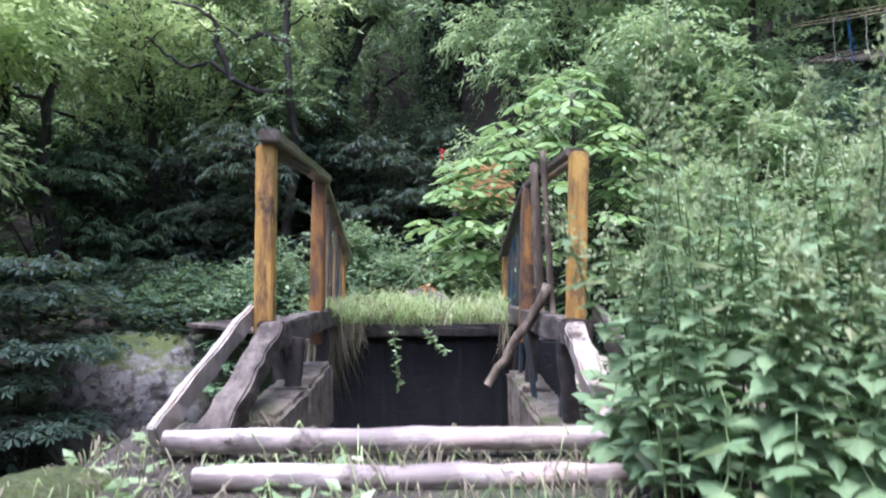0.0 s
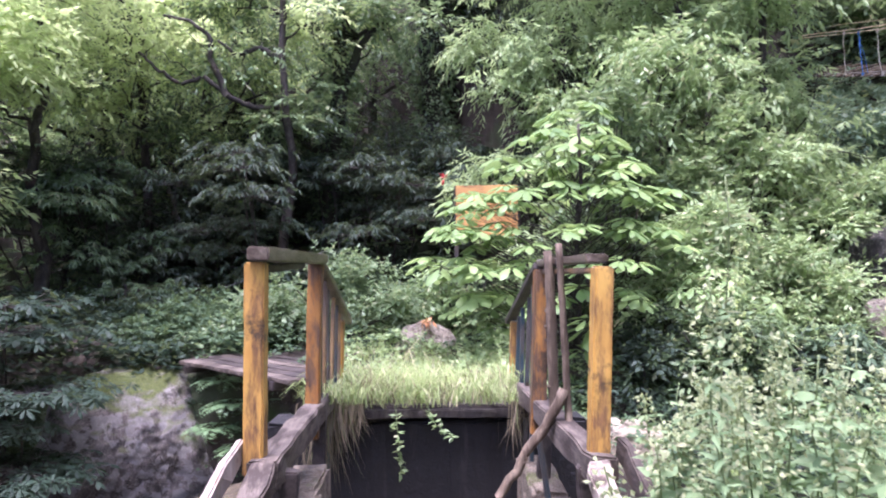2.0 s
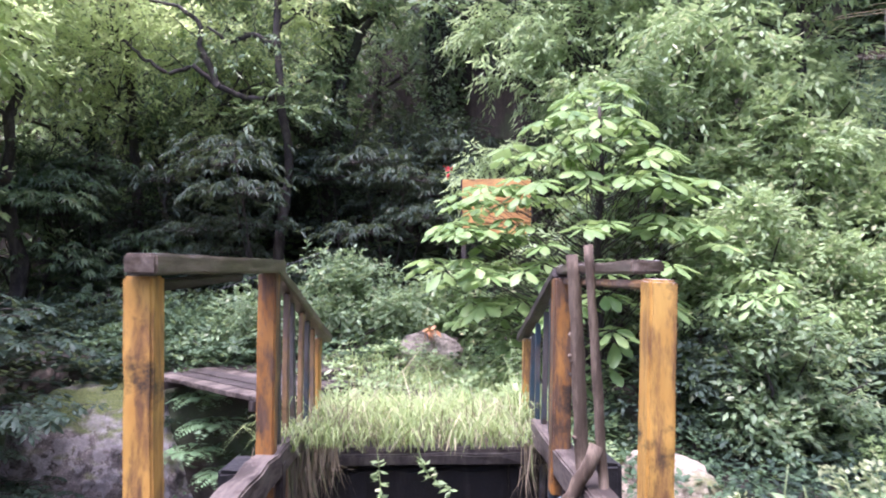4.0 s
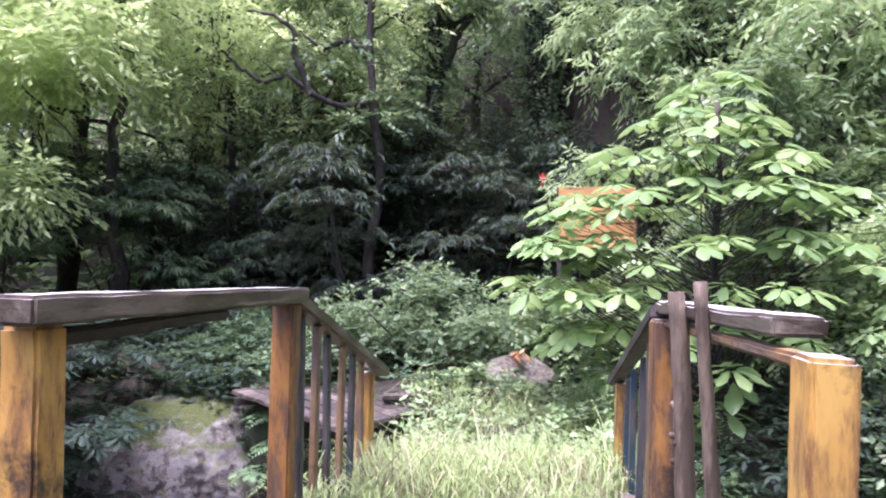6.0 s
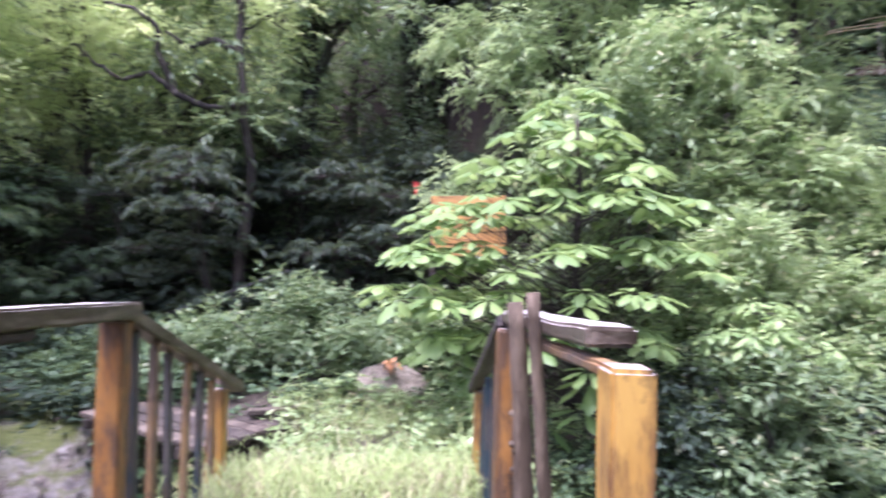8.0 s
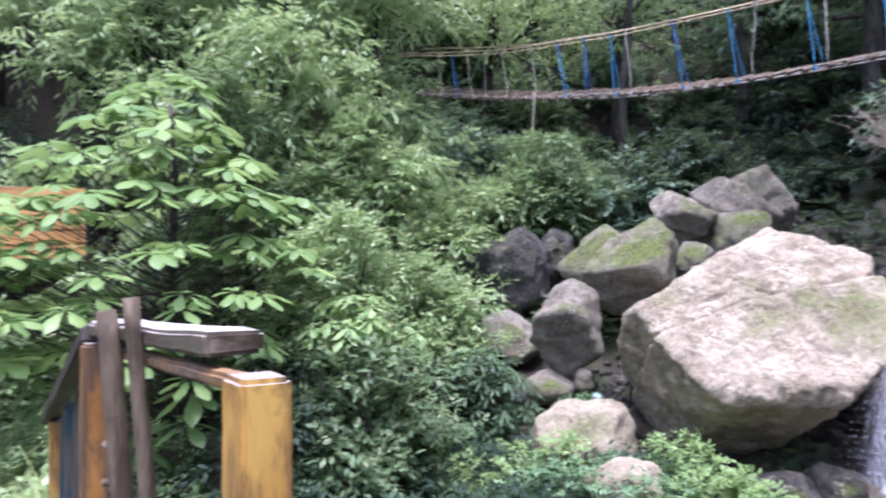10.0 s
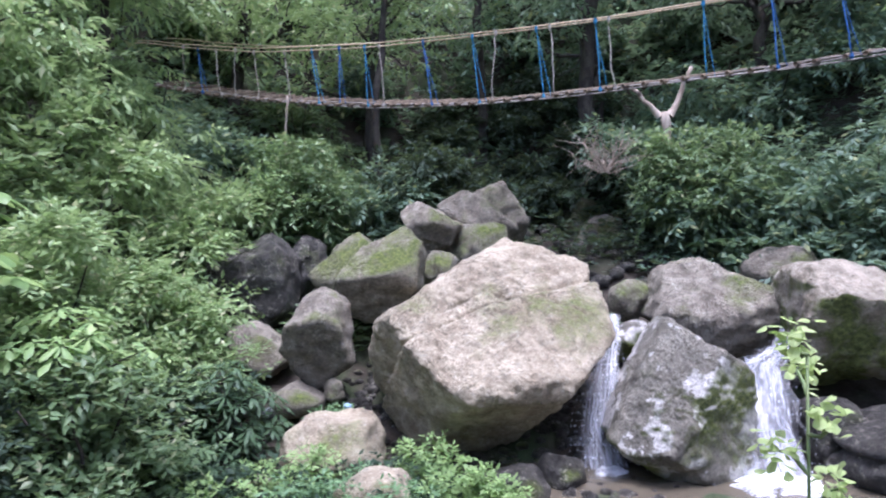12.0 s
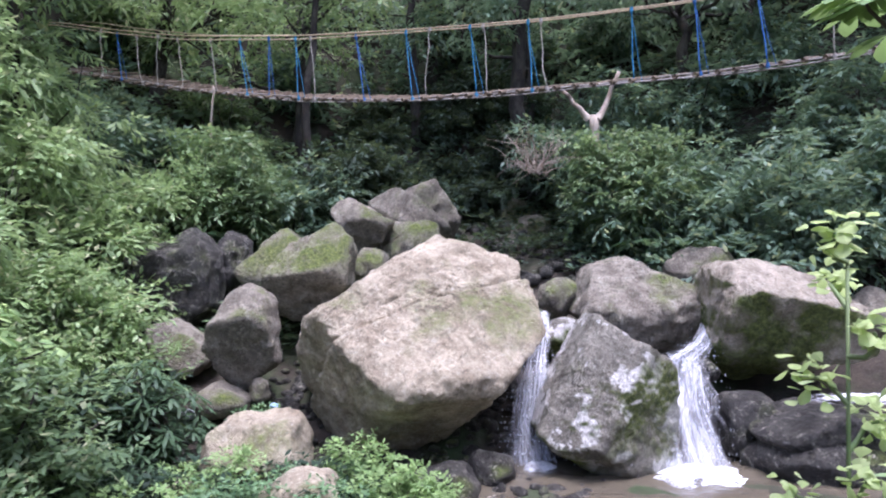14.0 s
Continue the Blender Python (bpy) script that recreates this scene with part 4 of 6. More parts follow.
# ---- logs, poles, boards on the ground ----
def log(name, a, b, r, material, label, category, seed, knots=3, taper=0.9, wobble=0.006, group=""):
    rng = np.random.default_rng(seed)
    pts = bent(a, b, 14, wobble, rng)
    o = np.array(a, float)
    arr = [tube_arrays(pts - o, np.linspace(r, r * taper, 14) * rng.normal(1, 0.05, 14), 12, 0.04, rng)]
    for _ in range(knots):
        k = rng.integers(2, 12)
        d = unit(rng.normal(0, 1, 3))
        arr.append(tube_arrays([pts[k] - o, pts[k] - o + d * r * 1.35], [r * 0.5, r * 0.3], 7))
    v, f = join(arr)
    ob = new(name, mesh_from(name, v, f, material, True))
    ob.location = a
    return tagged(ob, label, category, group)


log("step_log", (-1.07, 2.47, 0.20), (0.60, 2.50, 0.19), 0.045, LOG_WOOD, "peeled pale log laid as a path step", "log", 1, 2, 0.95, 0.004, "step logs")
log("step_log", (-0.86, 2.16, 0.165), (0.50, 2.19, 0.155), 0.042, LOG_WOOD, "earth-stained pale log laid as a path step", "log", 2, 1, 0.95, 0.004, "step logs")
log("wooden_pole", (0.572, 4.20, 0.53), (0.540, 4.21, 1.462), 0.031, POLE_WOOD, "weathered brown branch pole leaning on the broken handrail", "pole", 3, 7, 0.85, 0.0013, "leaning poles")
log("wooden_pole", (0.606, 3.97, 0.53), (0.556, 3.97, 1.50), 0.021, POLE_WOOD, "thin dark pole standing against the broken handrail", "pole", 4, 4, 0.85, 0.001, "leaning poles")
log("fallen_branch", (0.22, 3.99, 0.12), (0.58, 3.97, 0.71), 0.026, POLE_WOOD, "bare brown branch hanging across the gap", "branch", 5, 3, 1.15, 0.008)


def board_walk(name, corner, direction, planks, length, width, label, seed, droop=0.0):
    rng = np.random.default_rng(seed)
    top = thing(name, corner, label, "boardwalk", "", "", direction)
    for k in range(planks):
        bm = timber((length + rng.uniform(-0.12, 0.12), width, 0.05), rng, 0.012)
        bmesh.ops.transform(bm, matrix=pose(length / 2, k * (width + 0.015), 0.02 + rng.uniform(-0.008, 0.008) - droop * k, rng.uniform(-2, 2), 0, rng.uniform(-1, 1)), verts=bm.verts)
        part("plank", bm, DARK_WOOD if k % 3 else GREY_WOOD, top)
    for x in (0.25, length - 0.3):
        bm = timber((0.09, planks * (width + 0.015), 0.10), rng, 0.01)
        bmesh.ops.transform(bm, matrix=Matrix.Translation((x, (planks - 1) * width / 2, -0.055)), verts=bm.verts)
        part("bearer", bm, DARK_WOOD, top)
    return top


board_walk("boardwalk", (-3.50, 9.72, -0.02), -40, 6, 2.4, 0.19, "weathered plank boardwalk jutting out over the mossy rock", 7)
board_walk("plank_step", (-1.75, 8.75, -0.03), 14, 2, 1.15, 0.16, "dark wet plank step on the grassy path", 8)
board_walk("plank_step", (-1.55, 9.25, 0.07), 14, 2, 1.1, 0.16, "dark wet plank step on the grassy path", 9)


def build_sign():
    rng = np.random.default_rng(21)
    s = thing("sign_board", (0.86, 11.3, 0.2), "orange wooden board sign half hidden by broad leaves", "sign", turn=-6)
    for k in range(5):
        bm = timber((1.02, 0.03, 0.16), rng, 0.004)
        bmesh.ops.transform(bm, matrix=Matrix.Translation((0, 0, 1.64 + k * 0.168)), verts=bm.verts)
        part("board", bm, SIGN_WOOD, s)
    for x in (-0.50, 0.50):
        bm = timber((0.07, 0.05, 2.5), rng, 0.004)
        bmesh.ops.transform(bm, matrix=Matrix.Translation((x, 0.045, 1.15)), verts=bm.verts)
        part("sign_post", bm, DARK_WOOD, s)
    bm = timber((0.5, 0.06, 0.02), rng, 0.002)
    bmesh.ops.transform(bm, matrix=Matrix.Translation((0.28, -0.02, 1.535)), verts=bm.verts)
    part("ledge", bm, LITTER_WHITE, s, "pale ledge under the boards")


build_sign()

# ---- rope bridge ----
def build_rope_bridge():
    rng = np.random.default_rng(31)
    rb = thing("rope_bridge", (9.5, 7.0, 4.0), "rope bridge with tan hand ropes and blue hangers", "rope bridge")
    o = np.array([9.5, 7.0, 4.0])
    t = np.linspace(0, 1, 60)
    y = 15.6 - t * 17.0
    x = np.interp(y, [-1.4, 1.6, 4.3, 7.7, 12.3, 15.6], [10.25, 10.09, 9.80, 9.46, 8.98, 8.55])
    deck = np.interp(y, [-1.4, 1.6, 3.3, 5.8, 7.7, 9.8, 12.2, 14.2, 15.6], [4.05, 3.89, 3.85, 3.92, 4.0, 4.26, 4.72, 5.2, 5.6])
    hand = np.interp(y, [-1.4, 1.6, 3.6, 5.8, 7.7, 9.8, 12.3, 14.2, 15.6], [5.35, 4.98, 4.83, 4.92, 5.07, 5.27, 5.64, 6.07, 6.45])
    ker = np.array([1, 2, 3, 2, 1]) / 9
    deck = np.convolve(np.pad(deck, 2, mode="edge"), ker, "valid")
    hand = np.convolve(np.pad(hand, 2, mode="edge"), ker, "valid")

    def rope(name, px, pz, r, mat, label=""):
        v, f = tube_arrays(np.stack([px, y, pz], 1) - o, np.full(60, r), 6)
        return part(name, mesh_from(name, v, f, mat, True), mat, rb, label)

    for k in range(2):
        rope("hand_rope", x + 0.04 * k, hand + 0.06 * k + 0.02 * k * np.sin(t * 7), 0.0105, ROPE_TAN, "tan hand rope")
    rope("hand_rope", x + 0.75, hand + 0.29, 0.0105, ROPE_TAN, "tan hand rope on the far side")
    for k in range(3):
        rope("foot_rope", x + 0.03 * k - 0.02, deck + 0.032 * (k - 1) + 0.012 * np.sin(t * 31 + 2.1 * k), 0.0105, ROPE_DARK, "weathered grey foot rope")
    rope("foot_rope", x + 0.62, deck + 0.16, 0.0105, ROPE_DARK, "weathered grey foot rope")
    # rungs lashed across the foot ropes
    for k in range(62):
        yy = 15.0 - k * 0.26
        xx, zz = np.interp(-yy, -y, x), np.interp(-yy, -y, deck)
        a = np.array([xx - 0.12, yy + rng.uniform(0.04, 0.12), zz - 0.015])
        b = np.array([xx + 0.70, yy + rng.uniform(-0.16, 0.0), zz + 0.20])
        v, f = tube_arrays(bent(a, b, 4, 0.006, rng) - o, [0.032, 0.036, 0.03, 0.024], 6)
        part("rung", mesh_from("rung", v, f, POLE_WOOD, True), POLE_WOOD, rb)
    ys = [14.18, 13.7, 13.2, 12.85, 12.29, 11.5, 10.85, 10.4, 9.81, 9.5, 8.57, 7.72, 7.5, 6.67, 6.5, 5.82, 5.6, 4.40, 3.55, 2.75, 2.0, 1.2]
    kinds = "gbgggGtbtgbtgtgtgtbbgb"
    mats = {"g": ROPE_GREY, "G": ROPE_GREY, "b": ROPE_BLUE, "t": ROPE_TEAL}
    for yy, k in zip(ys, kinds):
        at, zd, zh = np.interp(-yy, -y, x), np.interp(-yy, -y, deck), np.interp(-yy, -y, hand)
        lean = rng.uniform(-0.12, 0.16)
        pts = bent((at, yy + lean, zh + 0.03), (at, yy, zd), 8, 0.012 if k == "g" else 0.004, rng)
        arr = [tube_arrays(pts - o, np.full(8, 0.0075 if k != "b" else 0.009), 6)]
        if k in "tb":
            arr.append(tube_arrays(bent((at, yy + lean, zh), (at + 0.04, yy - 0.10, zd), 8, 0.006, rng) - o, np.full(8, 0.0045), 5))
        v, f = join(arr)
        hanger = part("hanger", mesh_from("hanger", v, f, mats[k], True), mats[k], rb, {"g": "grey rope hanger", "G": "grey rope hanger", "b": "deep blue rope hanger", "t": "light blue rope hanger"}[k])
        for line, radii in (((zh + 0.05, zh - 0.05), (0.03, 0.022)), ((zd + 0.05, zd - 0.03), (0.022, 0.03))):
            shift = lean if line[0] > zd + 0.2 else 0.0
            v, f = tube_arrays(np.array([[at, yy + shift, line[0]], [at, yy + shift, sum(line) / 2], [at, yy + shift, line[1]]]) - o, [radii[0] * 0.6, max(radii), radii[1] * 0.6], 7)
            part("knot", mesh_from("knot", v, f, mats[k], True), mats[k], hanger)


build_rope_bridge()
log("wooden_pole", (8.80, 11.40, 3.2), (8.82, 11.34, 4.62), 0.022, PALE_WOOD, "pale bare pole under the rope bridge", "pole", 8, 1, 0.8, 0.01)


def forked_stump():
    rng = np.random.default_rng(41)
    o = np.array([11.87, 5.52, 2.9])
    arr = [tube_arrays(bent(o, (11.86, 5.53, 3.92), 6, 0.015, rng) - o, [0.07, 0.065, 0.065, 0.07, 0.085, 0.08], 10, 0.06, rng),
           tube_arrays(bent((11.84, 5.60, 3.86), (11.60, 6.06, 4.45), 7, 0.015, rng) - o, [0.07, 0.055, 0.042, 0.04, 0.036, 0.034, 0.038], 8, 0.05, rng),
           tube_arrays(bent((11.88, 5.46, 3.86), (12.03, 5.10, 4.66), 7, 0.02, rng) - o, [0.07, 0.056, 0.046, 0.042, 0.037, 0.034, 0.038], 8, 0.05, rng)]
    v, f = join(arr)
    ob = new("forked_stump", mesh_from("forked_stump", v, f, PALE_WOOD, True))
    ob.location = o
    tagged(ob, "pale bare forked tree stump on the far bank", "stump")


forked_stump()


def dry_bush(x, y, z, seed):
    """Bare pale twigs fanning out from one foot."""
    rng = np.random.default_rng(seed)
    t = thing("dry_bush", (x, y, z), "bare dry bush of pale tangled twigs on the far bank", "shrub")
    for k in range(34):
        a, e = rng.uniform(0, 6.283), rng.uniform(0.15, 1.1)
        end = np.array([np.cos(a) * np.cos(e), np.sin(a) * np.cos(e), np.sin(e)]) * rng.uniform(0.45, 0.85)
        pts = bent((0, 0, 0), end, 8, 0.03, rng)
        arr = [tube_arrays(pts, np.linspace(0.012, 0.004, 8), 5)]
        for _ in range(4):
            q = pts[rng.integers(3, 8)]
            arr.append(tube_arrays(bent(q, q + rng.normal(0, 0.16, 3) + end * 0.2, 5, 0.015, rng), np.linspace(0.005, 0.002, 5), 4))
        v, f = join(arr)
        part("twig", mesh_from("twig", v, f, PALE_WOOD, True), PALE_WOOD, t)


dry_bush(11.25, 6.36, 2.95, 43)


def litter(at, size, material, label, seed):
    rng = np.random.default_rng(seed)
    bm = bmesh.new()
    bmesh.ops.create_icosphere(bm, subdivisions=3, radius=1.0)
    for v in bm.verts:
        d = 1 + 0.45 * noise.noise(v.co * 2.3 + Vector((seed, 0, 0))) + 0.2 * noise.noise(v.co * 6)
        v.co = Vector((v.co.x * size * d, v.co.y * size * 0.7 * d, v.co.z * size * 0.55 * d))
    me = bpy.data.meshes.new("litter")
    bm.to_mesh(me)
    bm.free()
    me.materials.append(material)
    ob = new("litter", me)
    ob.matrix_world = pose(*at, 20, 30, 40)
    tagged(ob, label, "litter")


litter((5.88, 8.71, -0.20), 0.11, LITTER_WHITE, "crumpled white plastic bag among the stones", 1)
litter((6.04, 7.57, -0.05), 0.06, LITTER_BLUE, "crumpled light blue plastic scrap on a stone", 2)

# ---- vegetation ----
def ground_z(x, y):
    return float(height(np.array([x]), np.array([y]))[0])


def sprays(lobes, count, per, length, leaf, width, rng, droop=0.35, inner=0.35, upward=0.15, lift=-0.75):
    """Leafy sprigs in and on ellipsoidal lobes (x, y, z, rx, ry, rz)."""
    lobes = np.array(lobes, float)
    m = 9
    d = unit(rng.normal(0, 1, (len(lobes) * m, 3)) + [0, 0, 0.25])
    big = np.repeat(lobes, m, 0)
    lobes = np.concatenate([big[:, :3] + big[:, 3:] * d * rng.uniform(0.55, 1.0, (len(d), 1)), big[:, 3:] * rng.uniform(0.28, 0.5, (len(d), 1)) * [1, 1, 0.75]], 1)
    vol = np.prod(lobes[:, 3:], axis=1) ** 0.75
    pick = rng.choice(len(lobes), count, p=vol / vol.sum())
    d = unit(rng.normal(0, 1, (count, 3)))
    d[:, 2] = np.where(d[:, 2] < lift, -d[:, 2], d[:, 2])
    r = inner + (1 - inner) * rng.random(count) ** 0.6
    d2 = d * (1 + 0.22 * np.sin(d[:, [1]] * 7 + pick[:, None]) + 0.15 * np.sin(d[:, [0]] * 11))
    P = lobes[pick, :3] + lobes[pick, 3:] * d2 * r[:, None]
    axis = unit(d * 0.8 + rng.normal(0, 0.45, d.shape) + [0, 0, upward])
    j = np.tile(np.arange(per), count)
    P, axis = np.repeat(P, per, 0), np.repeat(axis, per, 0)
    t = ((j + 0.6) / per)[:, None]
    side = unit(np.cross(axis, rng.normal(0, 0.25, axis.shape) + [0, 0, 1]))
    sign = np.where(j % 2 == 0, 1, -1)[:, None]
    base = P + axis * t * length - np.array([0, 0, 1]) * (t ** 2) * length * droop
    D = unit(axis * (0.35 + 0.6 * t) + side * sign * (1.0 - 0.5 * t) + rng.normal(0, 0.18, axis.shape) - np.array([0, 0, droop]))
    s = rng.uniform(0.7, 1.2, len(base))
    return leaf_arrays(base, D, leaf * s, width * s, rng)


def whorl_arrays(tips, axes, count, L, W, rng, droop=0.4, lift=0.1, broad=True):
    """Rosettes of leaves round the ends of twigs."""
    n = len(tips)
    axes = unit(np.asarray(axes, float))
    s1 = unit(np.cross(axes, rng.normal(0, 0.2, (n, 3)) + [0.3, 0.9, 0.1]))
    s2 = np.cross(axes, s1)
    b = np.arange(count)[None, :] * 6.283 / count + rng.uniform(0, 6.28, (n, 1)) + rng.uniform(-0.22, 0.22, (n, count))
    D = unit(s1[:, None] * np.cos(b)[..., None] + s2[:, None] * np.sin(b)[..., None] + axes[:, None] * lift).reshape(-1, 3)
    P = np.repeat(np.asarray(tips, float), count, 0)
    size = np.repeat(rng.uniform(0.7, 1.2, n), count) * rng.uniform(0.8, 1.1, n * count)
    if broad:
        return broad_leaf_arrays(P + D * L * 0.1, D, L * size, W * size, rng, droop)
    return leaf_arrays(P, D, L * size, W * size, rng, 0.18, droop)


def whorl_shrub(x, y, lobes, tips, count, L, W, material, label, seed, name="shrub", group="shrubs", droop=0.4, broad=True, z=None, category="shrub", flat=0.5):
    """A shrub whose leaves stand in rosettes, set in flat tiers (x, y, z, rx, ry, rz)."""
    rng = np.random.default_rng(seed)
    z = ground_z(x, y) - 0.05 if z is None else z
    t = thing(name, (x, y, z), label, category, group)
    lob = np.array(lobes, float)
    area = lob[:, 3] * lob[:, 4]
    pick = rng.choice(len(lob), tips, p=area / area.sum())
    a, r = rng.uniform(0, 6.283, tips), np.sqrt(rng.uniform(0.08, 1.0, tips)) * rng.uniform(0.75, 1.12, tips)
    out = np.stack([np.cos(a), np.sin(a), np.zeros(tips)], 1)
    P = lob[pick, :3] + out * r[:, None] * lob[pick, 3:] + np.stack([0 * a, 0 * a, rng.normal(0, 0.4, tips) * lob[pick, 5] - 0.25 * r * lob[pick, 5] * 2], 1)
    arr = []
    for lx, ly, lz, *_ in lobes:
        arr.append(limb_arrays((rng.normal(0, 0.06), rng.normal(0, 0.06), 0), (lx, ly, lz), 0.025, rng, 7, 0.03)[0])
    for i in range(0, tips, 2):
        c = lob[pick[i], :3] - [0, 0, lob[pick[i], 5] * 0.6]
        arr.append(tube_arrays(bent(c, P[i], 5, 0.02, rng), np.linspace(0.008, 0.003, 5), 4))
    v, f = join(arr)
    part("stem", mesh_from("stem", v, f, BARK, True), BARK, t)["kind"] = "stuff"
    axes = out * flat + [0, 0, 0.9] + rng.normal(0, 0.15, P.shape)
    v, f = whorl_arrays(P, axes, count, L, W, rng, droop, 0.1, broad)
    part("foliage", mesh_from("foliage", v, f, material, broad), material, t)
    return t


def limb_arrays(a, b, r, rng, n=9, wobble=0.06, taper=0.35):
    pts = bent(a, b, n, wobble, rng)
    return tube_arrays(pts, np.linspace(r, r * taper, n), 7, 0.06, rng), pts


def tree(x, y, tall, r, lobes, leaves, leaf, width, material, label, seed, bark=None, lean=(0, 0), limbs=True, droop=0.35, bare=(), group="forest trees", name="tree", per=8, length=0.45, ivy=0, inner=0.45):
    """lobes: offsets from the foot and radii."""
    rng = np.random.default_rng(seed)
    z = ground_z(x, y) - 0.15
    t = thing(name, (x, y, z), label, "tree", group)
    pts = bent((0, 0, 0), (lean[0], lean[1], tall), 14, 0.075, rng)
    flare = np.linspace(1, 0.35, 14)
    flare[0] *= 1.35
    arr = [tube_arrays(pts, r * flare, 12, 0.09, rng)]
    if limbs:
        for lx, ly, lz, *_ in lobes:
            k = int(np.clip(np.searchsorted(pts[:, 2], max(0.3, lz - 0.9)), 2, 12))
            a, lp = limb_arrays(pts[k], (lx, ly, lz), r * flare[k] * 0.5, rng, 9, 0.07)
            arr.append(a)
            for _ in range(3):
                q = lp[rng.integers(3, 8)]
                arr.append(limb_arrays(q, q + rng.normal(0, 0.6, 3) + [0, 0, 0.2], r * 0.14, rng, 6, 0.05)[0])
    for line in bare:
        line = np.array(line, float)
        tt = np.linspace(0, len(line) - 1, 5 * len(line))
        lp = np.stack([np.interp(tt, range(len(line)), line[:, c]) for c in range(3)], 1)
        lp[1:-1] = (lp[:-2] + lp[1:-1] * 2 + lp[2:]) / 4
        arr.append(tube_arrays(lp + rng.normal(0, 0.012, lp.shape), np.linspace(r * 0.62, r * 0.2, len(lp)), 7, 0.05, rng))
        for _ in range(5):
            q = lp[rng.integers(4, len(lp))]
            arr.append(limb_arrays(q, q + rng.normal(0, 0.4, 3) + [-0.2, 0, 0.25], r * 0.12, rng, 6, 0.05)[0])
    v, f = join(arr)
    part("trunk", mesh_from("trunk", v, f, bark or BARK, True), BARK, t)
    if leaves:
        v, f = sprays(lobes, leaves // per, per, length, leaf, width, rng, droop, inner)
        part("crown", mesh_from("crown", v, f, material), material, t)
    if ivy:
        a = rng.uniform(0, 2 * np.pi, ivy)
        zz = rng.uniform(0, tall * 0.75, ivy)
        k = np.stack([np.interp(zz, pts[:, 2], pts[:, c]) for c in range(3)], 1)
        out = np.stack([np.cos(a), np.sin(a), np.zeros(ivy)], 1)
        P = k + out * (r * rng.uniform(0.8, 2.2, ivy))[:, None]
        v, f = leaf_arrays(P, unit(out + rng.normal(0, 0.5, P.shape) - [0, 0, 0.6]), 0.11, 0.09, rng)
        part("ivy", mesh_from("ivy", v, f, LEAF_FOREST), LEAF_FOREST, t, "ivy climbing the trunk")
    return t


def round_lobes(rng, n, lo, hi, spread, size):
    return [(rng.uniform(-1, 1) * spread, rng.uniform(-1, 1) * spread, rng.uniform(lo, hi), *(rng.uniform(0.7, 1.15, 3) * size * [1, 1, 0.6])) for _ in range(n)]


def shrub(x, y, lobes, leaves, leaf, width, material, label, seed, name="shrub", group="shrubs", per=8, length=0.3, droop=0.25, inner=0.35, upward=0.3, z=None):
    rng = np.random.default_rng(seed)
    z = ground_z(x, y) - 0.05 if z is None else z
    t = thing(name, (x, y, z), label, "shrub", group)
    arr = []
    for lx, ly, lz, rx, ry, rz in lobes:
        for _ in range(3):
            arr.append(limb_arrays((rng.normal(0, 0.08), rng.normal(0, 0.08), 0), (lx + rng.normal(0, rx * 0.4), ly + rng.normal(0, ry * 0.4), lz + rng.normal(0, rz * 0.3)), 0.022, rng, 7, 0.03)[0])
    v, f = join(arr)
    part("stem", mesh_from("stem", v, f, BARK, True), BARK, t)["kind"] = "stuff"
    v, f = sprays(lobes, leaves // per, per, length, leaf, width, rng, droop, inner, upward, -0.95)
    part("foliage", mesh_from("foliage", v, f, material), material, t)
    return t


def bank(u, v):
    return 0.46 + 0.877 * u + 0.48 * v, 2.5 + 0.48 * u - 0.877 * v


# the trees that stand out
tree(-7.3, 12.5, 6.5, 0.14, [(-0.6, -1.2, 4.4, 1.5, 1.5, 0.6), (0.8, -0.9, 5.0, 1.1, 1.2, 0.6), (-1.8, 0.2, 5.6, 1.8, 1.6, 0.8), (0.2, 0.6, 6.6, 1.6, 1.6, 0.8), (-2.6, -1.6, 3.4, 1.3, 1.3, 0.6), (-0.8, -1.6, 6.7, 1.8, 1.5, 0.7), (-1.6, -1.0, 2.7, 1.2, 1.2, 0.45)],
     20000, 0.165, 0.06, LEAF_SPRING, "slender tree with a bright yellow-green layered crown", 101, lean=(0.3, 0), length=0.5)
tree(-10.2, 9.6, 7.5, 0.16, [(0.8, -0.8, 4.0, 1.7, 1.7, 0.8), (1.4, 0.9, 5.2, 1.9, 1.7, 0.9), (-0.6, 0.2, 6.4, 2.0, 2.0, 0.9), (1.2, 0.1, 7.2, 2.0, 1.8, 0.8), (1.5, -0.4, 2.6, 1.2, 1.2, 0.6)],
     18000, 0.165, 0.06, LEAF_SPRING, "bright yellow-green tree at the edge of the clearing", 102, length=0.5)
tree(-2.25, 15.8, 11, 0.24, [(-1.5, -0.6, 6.4, 1.4, 1.2, 0.5), (1.3, -0.4, 6.0, 1.2, 1.1, 0.5), (-0.8, -1.2, 3.6, 0.9, 0.9, 0.4)],
     3600, 0.2, 0.07, LEAF_FOREST, "tall dark forest tree with a crooked mossy trunk", 103, BARK_MOSSY, lean=(0.35, 0), bare=[[(0.05, 0, 4.2), (0.4, -0.2, 5.0), (0.7, -0.3, 5.6), (1.1, -0.4, 6.0)]], ivy=2500)
tree(0.0, 17.2, 12, 0.30, [(-1.2, -0.6, 6.6, 1.2, 1.2, 0.5), (1.4, -0.4, 6.0, 1.3, 1.2, 0.6)],
     3000, 0.2, 0.07, LEAF_FOREST, "thick ivy-clad forest tree", 104, BARK_MOSSY, lean=(0.2, 0), ivy=6000, bare=[[(0.1, 0, 4.4), (0.5, -0.1, 5.6), (0.9, -0.2, 7.6), (1.0, -0.2, 9.5)]])
